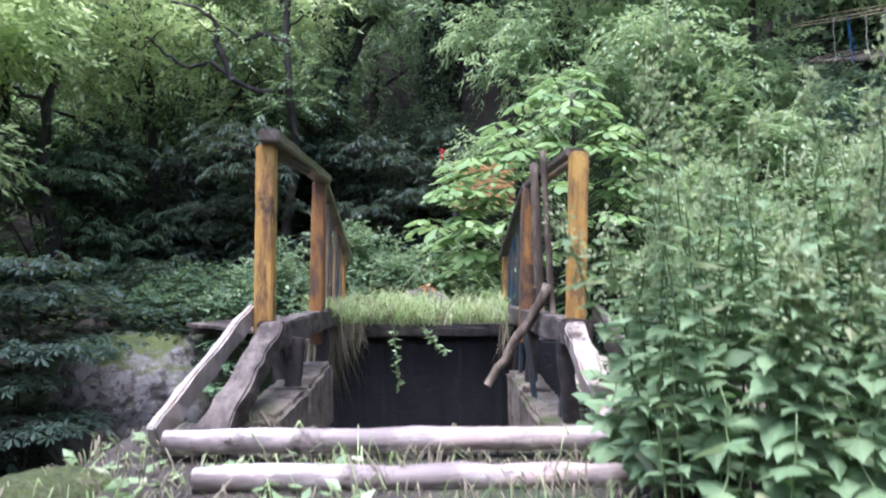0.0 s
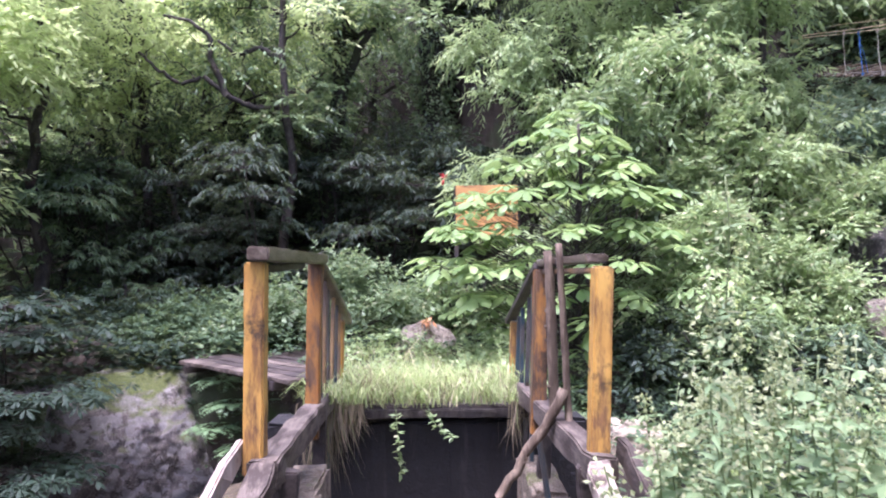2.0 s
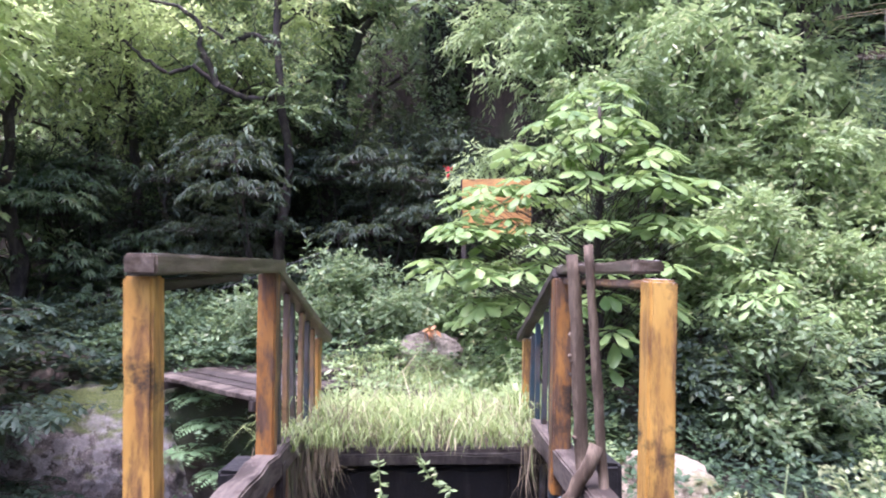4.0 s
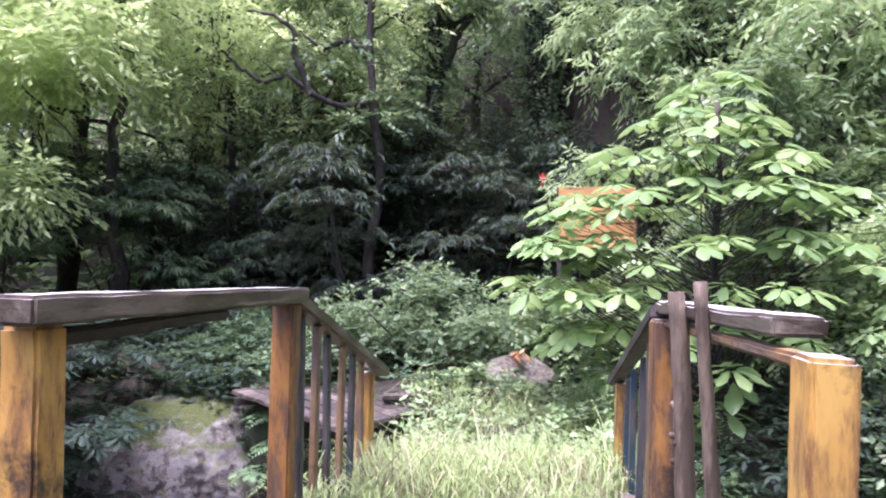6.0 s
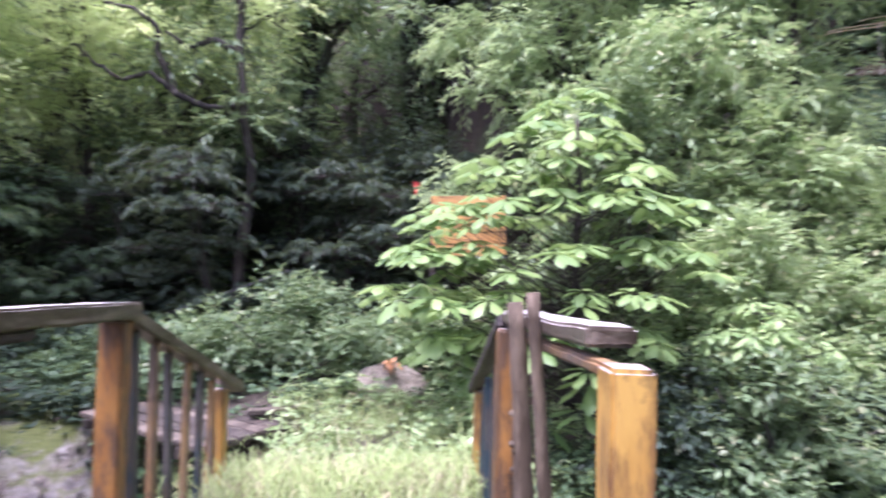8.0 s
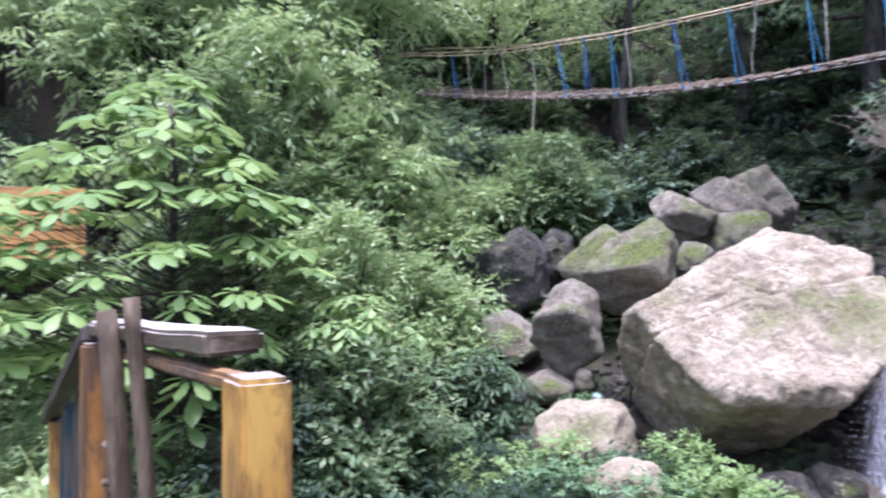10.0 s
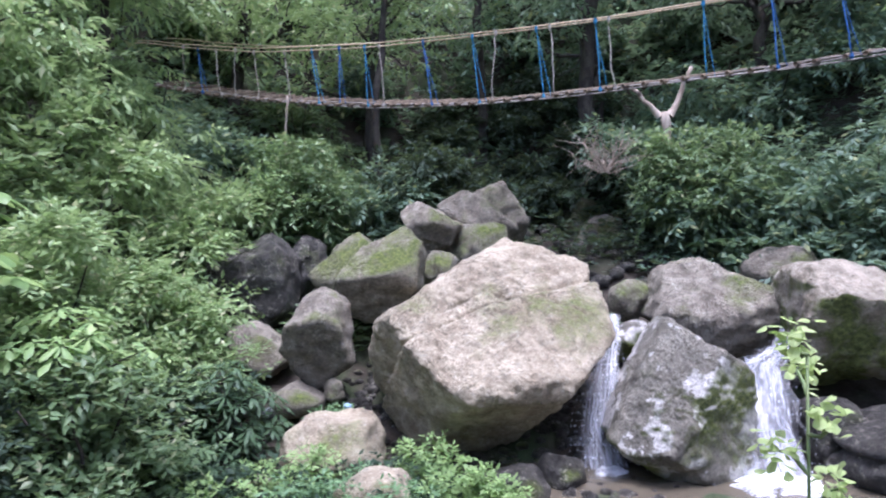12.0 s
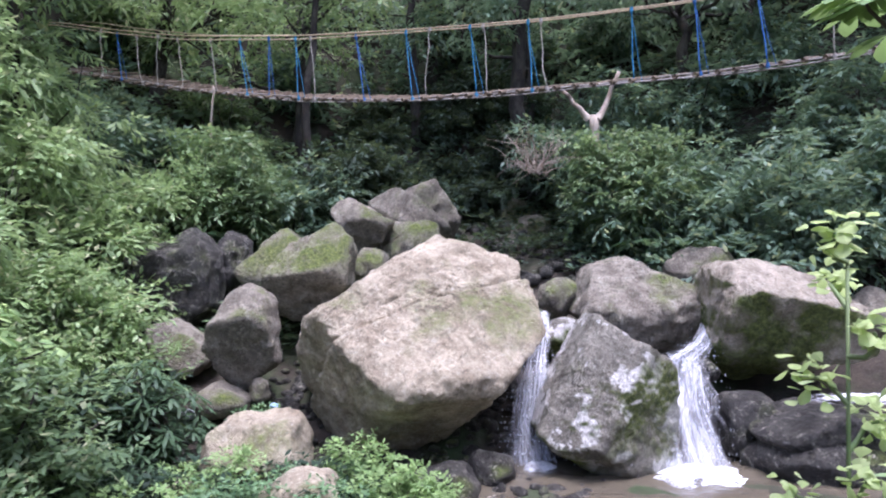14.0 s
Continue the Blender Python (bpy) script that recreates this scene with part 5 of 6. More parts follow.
tree(-3.15, 14.3, 9, 0.115, [(-1.4, 0.6, 6.8, 1.4, 1.0, 0.4), (0.7, 0.8, 6.4, 1.2, 1.0, 0.5)],
     2800, 0.18, 0.06, LEAF_SPRING, "dark tree with long bare crooked limbs", 105, BARK, lean=(0.25, 0),
     bare=[[(0, 0, 4.3), (-0.5, -0.15, 4.25), (-1.0, -0.2, 4.45), (-1.45, -0.3, 4.85), (-1.9, -0.4, 4.65), (-2.4, -0.5, 5.0), (-2.7, -0.5, 5.3)],
           [(-1.0, -0.2, 4.45), (-1.35, -0.25, 5.2), (-1.3, -0.25, 5.6), (-1.75, -0.3, 6.0), (-2.3, -0.3, 6.1)],
           [(0, 0, 5.3), (-0.4, -0.1, 5.5), (-0.8, -0.2, 5.3), (-1.2, -0.25, 5.6)]])
for k, (x, y, tall, mat, leaf, width) in enumerate(((2.6, 13.6, 7.5, LEAF_FEATHER, 0.17, 0.045), (4.6, 13.0, 7.5, LEAF_FEATHER, 0.18, 0.055), (5.7, 11.7, 6.6, LEAF_FEATHER, 0.16, 0.055), (3.6, 11.6, 4.6, LEAF_WEED, 0.14, 0.052))):
    rng = np.random.default_rng(200 + k)
    tree(x, y, tall, 0.11, [(rng.uniform(-1.3, 1.3), rng.uniform(-1.1, 0.9), tall * q, 1.0, 1.0, 0.5) for q in (0.3, 0.36, 0.44, 0.52, 0.6, 0.68, 0.76, 0.86, 0.95, 1.02)],
         15000, leaf, width, mat, "leafy light green tree with drooping clumps of leaves", 210 + k, droop=0.55, length=0.42, per=9, inner=0.35)
for k, (x, y, r) in enumerate(((13.7, 7.55, 0.18), (16.3, 3.3, 0.17), (11.6, 11.5, 0.10), (14.3, 10.6, 0.13))):
    tree(x, y, 9.5, r, [(-0.6, -0.8, 8.2, 1.4, 1.2, 0.7), (0.8, 0.6, 9.2, 1.4, 1.3, 0.7)], 2600, 0.2, 0.075, LEAF_COOL, "dark straight tree behind the rope bridge", 230 + k, lean=(0.3, -0.2))

# dark wood on the slopes behind
rng = np.random.default_rng(77)
WOOD = [(-5.2, 16.5), (-7.6, 16.2), (-9.8, 15.0), (-12.5, 14.0), (-4.0, 18.6), (-1.6, 20.0), (1.6, 18.6), (3.6, 17.0), (5.2, 16.0), (-8.8, 19.5), (-12.5, 17.0), (-6.4, 22.0), (-2.0, 24.0),
        (2.6, 22.5), (6.4, 19.5), (7.6, 16.6), (-11.0, 23.0), (0.2, 28.0), (5.8, 26.0), (-6.0, 28.0)]
for k, (x, y) in enumerate(WOOD):
    far = y > 19 or x < -13
    g = ground_z(x, y)
    tall = max(3.5, 0.41 * math.hypot(x, y - 2) + 2.0 - g)
    light = k % 5 != 1 and not -5.5 < x < 2.7
    lobes = round_lobes(rng, 9, max(1.6, (3.6 if x < -2 else 5.0) - g), tall, 2.2, 1.4)
    tree(x, y, tall, rng.uniform(0.13, 0.22), lobes, 7000 if not far else 5000, 0.17 if not far else 0.24, 0.06 if not far else 0.085,
         LEAF_FEATHER if light else LEAF_FOREST, "tall light-crowned tree in the wood" if light else "tall dark broadleaf tree in the wood", 300 + k, length=0.5)
for k, (x, y, n) in enumerate(((-6.3, 15.4, 9000), (-4.4, 16.4, 4500), (-8.8, 13.6, 12000))):
    tree(x, y, 8.0, 0.13, [(rng.uniform(-1.3, 1.3), rng.uniform(-1.0, 0.6), q, 1.5, 1.3, 0.6) for q in (4.0, 4.5, 5.0, 5.6, 6.2, 6.7)], n, 0.16, 0.055, LEAF_SPRING, "slender bright-crowned tree at the wood's edge", 350 + k, length=0.5)
# low trees take LEAF_DEEP, so the shade under the crowns is in their colour
for k, (x, y) in enumerate(((-5.6, 15.4), (-7.8, 14.6), (-1.0, 16.6), (1.6, 16.4), (-3.8, 17.2), (-10.6, 12.6), (3.4, 15.6), (-6.4, 18.0))):
    tall = rng.uniform(2.7, 3.4)
    tree(x, y, tall, 0.1, round_lobes(rng, 7, 1.2, tall, 1.5, 1.1), 5600, 0.16, 0.055, LEAF_DEEP, "low evergreen tree under the wood, its leaves coloured for shade", 360 + k, length=0.5, droop=0.5)
for k, (u, v) in enumerate(((15, 2), (14, 5.6), (16, 8.4), (16.5, -3), (18, 0.2), (20, 3.2), (19, 6.5), (15, -6.0), (17, -8.0), (13.0, 9.6), (22, -4), (23, 1), (21, 9), (25, 5), (20, -8), (11.5, 11.5))):
    x, y = bank(u, v)
    g = ground_z(x, y)
    tall = max(3.0, 0.41 * math.hypot(x, y - 2) + 2.2 - g)
    lobes = round_lobes(rng, 8, 2.2 if tall > 3.5 else 1.5, tall, 2.2, 1.4)
    tree(x, y, tall, rng.uniform(0.14, 0.24), lobes, 4300 if u < 19 else 5000, 0.2 if u < 19 else 0.27, 0.075, LEAF_WEED if v < -2 else (LEAF_COOL, LEAF_HAZE, LEAF_HAZE)[k % 3], "leafy tree on the stream bank under the wood's shade", 400 + k, length=0.5)
# wood behind the walker, which closes the clearing
for k, (x, y) in enumerate(((-6, -7), (-1, -10), (5, -9), (10, -6), (14, -2), (-11, -3))):
    tree(x, y, 10, 0.2, round_lobes(rng, 8, 3, 10, 2.2, 2.0), 4000, 0.32, 0.12, LEAF_FOREST, "broadleaf tree at the back of the clearing", 450 + k)

# understorey of the slope: its shade is painted by darker leaf materials
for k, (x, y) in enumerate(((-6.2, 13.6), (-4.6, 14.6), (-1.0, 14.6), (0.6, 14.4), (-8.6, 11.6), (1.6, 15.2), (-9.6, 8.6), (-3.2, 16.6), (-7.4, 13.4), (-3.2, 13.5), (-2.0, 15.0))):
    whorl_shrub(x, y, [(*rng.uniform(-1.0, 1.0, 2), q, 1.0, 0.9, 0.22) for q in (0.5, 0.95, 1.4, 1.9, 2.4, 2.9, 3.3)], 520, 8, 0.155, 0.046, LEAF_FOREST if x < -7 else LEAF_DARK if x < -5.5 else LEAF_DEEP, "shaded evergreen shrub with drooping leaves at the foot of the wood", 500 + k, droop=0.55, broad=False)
# layered shrub in the gully, with its shade put into the leaf colour
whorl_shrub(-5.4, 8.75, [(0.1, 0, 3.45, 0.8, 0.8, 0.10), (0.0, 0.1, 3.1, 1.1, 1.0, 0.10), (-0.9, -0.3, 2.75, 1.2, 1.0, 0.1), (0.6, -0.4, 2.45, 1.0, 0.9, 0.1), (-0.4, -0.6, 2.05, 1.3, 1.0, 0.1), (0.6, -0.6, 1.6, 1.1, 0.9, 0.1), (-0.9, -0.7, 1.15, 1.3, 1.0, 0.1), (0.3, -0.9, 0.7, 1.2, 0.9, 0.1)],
            1250, 8, 0.125, 0.046, LEAF_SHADE, "layered broad-leaved shrub growing in the gully, coloured dark for shade", 520, droop=0.3)
whorl_shrub(-6.7, 7.6, [(0, 0, 3.0, 1.2, 1.1, 0.1), (0.3, -0.2, 2.6, 1.2, 1.1, 0.1), (-0.8, 0.2, 2.2, 1.3, 1.1, 0.1), (0.5, -0.4, 1.5, 1.2, 1.0, 0.1), (0, -0.3, 0.9, 1.2, 1.0, 0.1)], 700, 8, 0.13, 0.048, LEAF_SHADE, "layered broad-leaved shrub growing in the gully, coloured dark for shade", 521, droop=0.3)

# mound of brambles by the path and the low growth beside it
shrub(-1.55, 10.8, [(0, 0, 0.7, 1.0, 0.7, 0.62), (0.75, -0.3, 0.45, 0.7, 0.6, 0.45), (-0.7, 0.1, 0.5, 0.8, 0.6, 0.5)], 7500, 0.09, 0.045, LEAF_FOREST, "rounded bramble mound beside the path", 530, length=0.2)
shrub(0.55, 10.7, [(0, 0, 0.6, 0.6, 0.4, 0.5), (0.6, 0.2, 0.9, 0.5, 0.4, 0.5), (-0.4, 0.1, 1.0, 0.4, 0.4, 0.4)], 3800, 0.12, 0.05, LEAF_BUSH, "leafy bush in front of the board sign", 531, length=0.25)
# leaf colour steps darker towards the gully, with its shade painted in
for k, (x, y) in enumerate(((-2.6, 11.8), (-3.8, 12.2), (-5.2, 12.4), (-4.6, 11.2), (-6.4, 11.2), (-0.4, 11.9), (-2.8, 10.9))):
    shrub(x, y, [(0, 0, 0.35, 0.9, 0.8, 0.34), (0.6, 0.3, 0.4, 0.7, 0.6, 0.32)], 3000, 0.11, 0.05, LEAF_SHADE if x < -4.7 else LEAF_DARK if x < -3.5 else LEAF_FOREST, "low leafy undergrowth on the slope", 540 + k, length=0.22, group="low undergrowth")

# broad-leaved young tree over the path
def broad_tree():
    rng = np.random.default_rng(601)
    x, y = 1.75, 8.9
    z = ground_z(x, y) - 0.1
    t = thing("broad_leaved_tree", (x, y, z), "young tree with large bright green leaves in whorls", "tree")
    arr, P, D, S = [tube_arrays(bent((0, 0, 0), (0.1, 0.1, 3.3), 10, 0.03, rng), np.linspace(0.05, 0.02, 10), 8)], [], [], []
    tiers = [(0.42, 1.1, 16), (0.8, 1.4, 26), (1.2, 1.6, 50), (1.62, 1.75, 58), (2.02, 1.65, 56), (2.4, 1.4, 44), (2.78, 1.05, 28), (3.12, 0.75, 15), (3.42, 0.35, 6)]
    for zt, reach_max, n_tips in tiers:
        for k in range(n_tips):
            a = rng.uniform(0, 2 * np.pi)
            reach = reach_max * rng.uniform(0.45, 1.0) ** 0.6 * (0.82 if np.cos(a) > 0.2 else 1.0)
            if zt < 1.9 and np.cos(a) > (0.25 if zt > 1.5 else -0.1) and not (np.sin(a) < -0.7 and 1.0 < zt < 1.5 and k % 2):
                continue
            stretch = 1.25 if np.cos(a) < -0.3 and zt > 1.4 and zt < 2.7 else 1.0
            tip = np.array([np.cos(a) * reach * stretch, np.sin(a) * reach * 0.85 - 0.25, zt - reach * 0.10 + rng.normal(0, 0.07)])
            root = np.array([0.05, 0.05, max(0.3, tip[2] - 0.3 - reach * 0.35)])
            arr.append(tube_arrays(bent(root, tip, 7, 0.04, rng), np.linspace(0.006, 0.003, 7), 5))
            n = rng.integers(6, 9)
            a0 = rng.uniform(0, 6.28)
            axis = unit(np.array([np.cos(a) * 0.22, np.sin(a) * 0.22 - 0.06, 0.92]) + rng.normal(0, 0.08, 3))
            s1 = unit(np.cross(axis, [0.3, 0.9, 0.1]))
            s2 = np.cross(axis, s1)
            size = rng.uniform(0.75, 1.2)
            for j in range(n):
                b = a0 + j * 6.283 / n + rng.uniform(-0.2, 0.2)
                P.append(tip)
                D.append(unit(s1 * np.cos(b) + s2 * np.sin(b) + axis * 0.12))
                S.append(size * rng.uniform(0.8, 1.1))
    for k in range(13):
        tip = np.array([rng.uniform(-1.55, -0.9), rng.uniform(-0.6, 0.1), rng.uniform(1.62, 2.42)])
        arr.append(tube_arrays(bent((0.05, 0.05, tip[2] - 0.7), tip, 7, 0.04, rng), np.linspace(0.006, 0.003, 7), 5))
        for j in range(6):
            b = j * 1.05 + rng.uniform(-0.2, 0.2)
            P.append(tip)
            D.append(unit(np.array([np.cos(b), np.sin(b), rng.uniform(-0.1, 0.15)])))
            S.append(rng.uniform(0.65, 1.0))
    v, f = join(arr)
    part("trunk", mesh_from("trunk", v, f, BARK, True), BARK, t)
    P, D, s = np.array(P), np.array(D), np.array(S)
    v, f = broad_leaf_arrays(P + D * 0.03, D, 0.22 * s, 0.116 * s, rng, 0.40)
    part("crown", mesh_from("crown", v, f, LEAF_CHESTNUT, True), LEAF_CHESTNUT, t)


broad_tree()

# thicket between the bridge and the stream
shrub(3.2, 8.9, [(0, 0, 1.0, 0.8, 0.8, 0.8), (0.5, 0.2, 1.9, 0.7, 0.7, 0.5)], 8500, 0.105, 0.048, LEAF_WEED, "tall leafy thicket on the stream bank", 620, length=0.28, group="bank thicket")
shrub(4.2, 8.8, [(0, 0.1, 1.15, 0.8, 0.8, 0.55), (0.2, 0.4, 1.7, 0.7, 0.7, 0.6)], 10000, 0.085, 0.04, LEAF_WEED, "fine-leaved thicket with reddish twigs on the bank", 621, length=0.28, group="bank thicket")
# lower thicket in LEAF_DEEP: shade at its foot is put into the colour
shrub(3.2, 8.5, [(-0.2, 0, 0.5, 0.8, 0.6, 0.45), (0.4, -0.1, 0.3, 0.7, 0.5, 0.4)], 3600, 0.12, 0.055, LEAF_DEEP, "fine-leaved growth at the foot of the thicket, coloured dark for shade", 629, length=0.25, group="bank thicket")
shrub(4.3, 8.3, [(0.1, 0, 0.35, 0.7, 0.5, 0.45), (-0.5, -0.1, 0.2, 0.7, 0.5, 0.4), (0.3, 0.1, 0.75, 0.7, 0.5, 0.3)], 4200, 0.12, 0.055, LEAF_DEEP, "fine-leaved growth at the foot of the thicket, coloured dark for shade", 628, length=0.25, group="bank thicket")
whorl_shrub(4.75, 8.10, [(0, 0, 0.85, 0.35, 0.35, 0.2), (0.15, -0.1, 0.6, 0.5, 0.4, 0.2), (0.1, -0.1, 0.3, 0.55, 0.45, 0.2), (-0.3, -0.2, 0.1, 0.5, 0.45, 0.2)], 190, 7, 0.13, 0.04, LEAF_DARK, "lance-leaved glossy shrub hanging over the stones", 622, group="bank thicket", droop=0.35, z=-0.35)
whorl_shrub(3.2, 7.94, [(0, 0, 1.25, 0.35, 0.3, 0.12), (-0.15, -0.1, 1.05, 0.45, 0.4, 0.12), (0.2, -0.1, 0.85, 0.45, 0.4, 0.15)], 60, 6, 0.14, 0.06, LEAF_BRIGHT, "bright broad-leaved sapling in front of the thicket", 630, name="sapling", group="bank thicket", droop=0.35, z=0.0)
shrub(3.1, 7.5, [(0, 0, 0.75, 0.6, 0.5, 0.4), (0.5, 0.1, 0.45, 0.6, 0.5, 0.4), (-0.5, 0.0, 0.35, 0.6, 0.5, 0.35), (0.2, -0.1, 0.1, 0.9, 0.5, 0.3)], 4800, 0.095, 0.045, LEAF_FOREST, "dark green small-leaved shrub at the foot of the thicket", 631, length=0.22, group="bank thicket", z=-0.25)
shrub(5.2, 9.3, [(0, 0, 1.0, 0.7, 0.7, 0.7), (-0.3, 0.3, 1.7, 0.6, 0.6, 0.5), (0.1, 0.1, 1.3, 0.6, 0.5, 0.4)], 8500, 0.095, 0.043, LEAF_WEED, "bright green thicket beside the boulders", 623, length=0.28, group="bank thicket")
shrub(4.3, 10.2, [(0, 0, 1.6, 0.9, 0.8, 0.8), (0.3, 0.2, 2.7, 0.8, 0.8, 0.7), (-0.5, 0.1, 2.1, 0.8, 0.7, 0.6), (0.6, 0.0, 0.8, 0.9, 0.8, 0.6)], 8000, 0.13, 0.055, LEAF_WEED, "tall dark green thicket behind the bank", 624, length=0.32, group="bank thicket")
shrub(2.6, 10.2, [(0, 0, 1.2, 0.9, 0.8, 0.8), (0.3, 0.2, 2.4, 0.8, 0.8, 0.7), (0.1, 0.1, 3.2, 0.7, 0.7, 0.6)], 5500, 0.15, 0.06, LEAF_FOREST, "leafy shrub behind the broad-leaved tree", 625, length=0.32, group="bank thicket")
shrub(2.3, 7.7, [(0, 0, 0.4, 0.6, 0.6, 0.4), (0.6, 0.2, 0.6, 0.6, 0.5, 0.5)], 1600, 0.09, 0.04, LEAF_DEEP, "low shaded shrub beside the bridge", 626, length=0.25, group="bank thicket")
shrub(6.2, 10.6, [(0, 0, 0.8, 0.9, 0.8, 0.6), (0.3, 0.4, 1.6, 0.9, 0.8, 0.6)], 5000, 0.14, 0.055, LEAF_WEED, "bright green thicket at the foot of the slope", 627, length=0.3, group="bank thicket")

# shrubs on both stream banks
SLOPE = [(11.2, -4.6), (11.8, -3.4), (12.2, -2.6), (12.8, -1.8), (13.4, -1.0), (13.2, -6.2), (14.0, -4.2), (14.8, -2.4), (12.0, -6.0), (10.6, -5.6), (13.0, 3.0), (11.8, 3.5), (11.0, 3.9), (10.6, 4.6), (10.3, 5.4), (10.6, 6.3), (11.2, 7.2), (14.0, 3.6), (13.5, 5.2), (13.0, 6.8), (15.6, 1.8), (12.2, 4.6), (14.2, 0.9), (15.0, -0.6), (14.4, -1.6), (16.2, 0.4), (17.2, -1.4), (13.9, 2.0), (17.0, 2.4), (18.0, -3.6), (16.0, -4.8), (16.8, 4.6), (16.0, 6.2), (15.2, -7.0), (11.2, 3.4), (9.3, 5.5), (8.9, 6.3), (9.8, 7.0), (18.6, 1.0), (19.0, 5.0), (19.0, -6.0), (10.2, 3.6)]
# shrubs in the upstream hollow get LEAF_DEEP, which paints its darkness in
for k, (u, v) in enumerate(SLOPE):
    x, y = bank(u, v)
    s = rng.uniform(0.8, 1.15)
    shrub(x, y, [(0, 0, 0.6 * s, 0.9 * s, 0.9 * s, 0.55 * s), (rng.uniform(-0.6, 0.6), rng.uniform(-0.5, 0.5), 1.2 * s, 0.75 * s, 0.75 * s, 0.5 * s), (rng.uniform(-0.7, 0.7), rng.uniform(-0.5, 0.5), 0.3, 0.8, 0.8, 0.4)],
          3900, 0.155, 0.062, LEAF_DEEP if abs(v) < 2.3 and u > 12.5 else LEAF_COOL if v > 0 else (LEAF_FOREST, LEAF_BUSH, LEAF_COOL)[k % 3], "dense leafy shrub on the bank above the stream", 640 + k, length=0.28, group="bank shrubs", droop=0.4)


for k, (x, y, z) in enumerate(((11.5, 4.95, 2.2), (11.75, 5.35, 2.3), (11.85, 4.5, 2.25), (8.45, 11.15, 2.45), (8.7, 10.7, 2.35))):
    shrub(x, y, [(0, 0, 0.5, 0.6, 0.6, 0.45), (0.1, 0.2, 0.95, 0.5, 0.5, 0.36), (-0.2, 0.0, 0.1, 0.6, 0.6, 0.4)], 3000, 0.13, 0.05, LEAF_BUSH if k % 2 else LEAF_FOREST, "dense leafy shrub on the bank above the stream", 690 + k, length=0.3, group="bank shrubs", droop=0.4, z=z)


def ground_cover(name, pts_u_v, count, leaf, width, tall, material, label, seed, world=False):
    rng = np.random.default_rng(seed)
    lo, hi = np.array(pts_u_v[0]), np.array(pts_u_v[1])
    n = count // 6
    q = lo + rng.random((n, 2)) * (hi - lo)
    if world:
        x, y = q[:, 0], q[:, 1]
    else:
        x, y = bank(q[:, 0], q[:, 1])
    clump = np.sin(x * 2.1 + seed) * np.cos(y * 1.8) + rng.normal(0, 0.5, n)
    m = clump > -0.5
    x, y = x[m], y[m]
    n = len(x)
    P = np.repeat(np.stack([x, y, height(x, y) + rng.random(n) * tall], 1), 6, 0)
    P[:, :2] += rng.normal(0, 0.05, (len(P), 2))
    a = rng.uniform(0, 6.283, len(P))
    D = unit(np.stack([np.cos(a), np.sin(a), rng.uniform(-0.1, 0.8, len(P))], 1))
    s = rng.uniform(0.7, 1.25, len(P))
    v, f = leaf_arrays(P, D, leaf * s, width * s, rng)
    tagged(new(name, mesh_from(name, v, f, material)), label, "undergrowth", "", "stuff")


# covers in LEAF_SHADE and LEAF_DEEP carry shade in their colour
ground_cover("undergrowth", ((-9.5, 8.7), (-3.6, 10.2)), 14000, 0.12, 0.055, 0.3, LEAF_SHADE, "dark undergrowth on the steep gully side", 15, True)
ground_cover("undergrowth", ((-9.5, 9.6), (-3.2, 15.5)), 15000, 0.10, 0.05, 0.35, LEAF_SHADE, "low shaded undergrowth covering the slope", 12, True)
ground_cover("undergrowth", ((-4.7, 10.2), (-2.2, 12.6)), 11000, 0.085, 0.045, 0.4, LEAF_DARK, "leafy undergrowth above the mossy rock", 13, True)
ground_cover("undergrowth", ((-3.4, 9.2), (2.5, 15.5)), 15000, 0.10, 0.048, 0.35, LEAF_DARK, "low leafy undergrowth covering the slope", 1, True)
ground_cover("path_weeds", ((-1.4, 6.4), (1.7, 11.0)), 9000, 0.09, 0.04, 0.3, LEAF_WEED, "bright weeds along the grassy path", 2, True)
ground_cover("bank_undergrowth", ((9.0, -8.0), (17, -0.8)), 30000, 0.14, 0.055, 0.5, LEAF_FOREST, "leafy undergrowth on the slope under the rope bridge", 3)
ground_cover("bank_undergrowth", ((9.6, 2.2), (17, 9.0)), 30000, 0.14, 0.055, 0.5, LEAF_COOL, "leafy undergrowth on the far bank", 4)
ground_cover("bank_undergrowth", ((10.8, -1.2), (15.5, 2.6)), 9000, 0.12, 0.05, 0.5, LEAF_DEEP, "shaded undergrowth in the dark hollow upstream", 14)
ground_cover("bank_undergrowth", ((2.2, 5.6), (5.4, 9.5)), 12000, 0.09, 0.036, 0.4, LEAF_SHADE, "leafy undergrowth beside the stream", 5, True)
ground_cover("hill_undergrowth", ((-15, 15.0), (9, 27)), 36000, 0.30, 0.13, 0.6, LEAF_BUSH, "leafy undergrowth on the wooded hillside", 8, True)
ground_cover("hill_undergrowth", ((13, -8), (24, 10)), 30000, 0.28, 0.12, 0.8, LEAF_COOL, "leafy undergrowth on the wooded hillside", 9)
ground_cover("bridge_undergrowth", ((0.85, 4.9), (3.4, 8.2)), 7000, 0.08, 0.038, 0.35, LEAF_DARK, "shaded undergrowth beside the bridge", 10, True)
ground_cover("deck_weeds", ((-0.95, 5.9), (0.7, 7.4)), 1500, 0.075, 0.036, 0.26, LEAF_WEED, "small leafy weeds among the deck grass", 11, True)
ground_cover("near_weeds", ((-2.5, -0.5), (2.4, 2.6)), 1500, 0.06, 0.03, 0.05, LEAF_WEED, "small weeds on the trodden bank", 6, True)
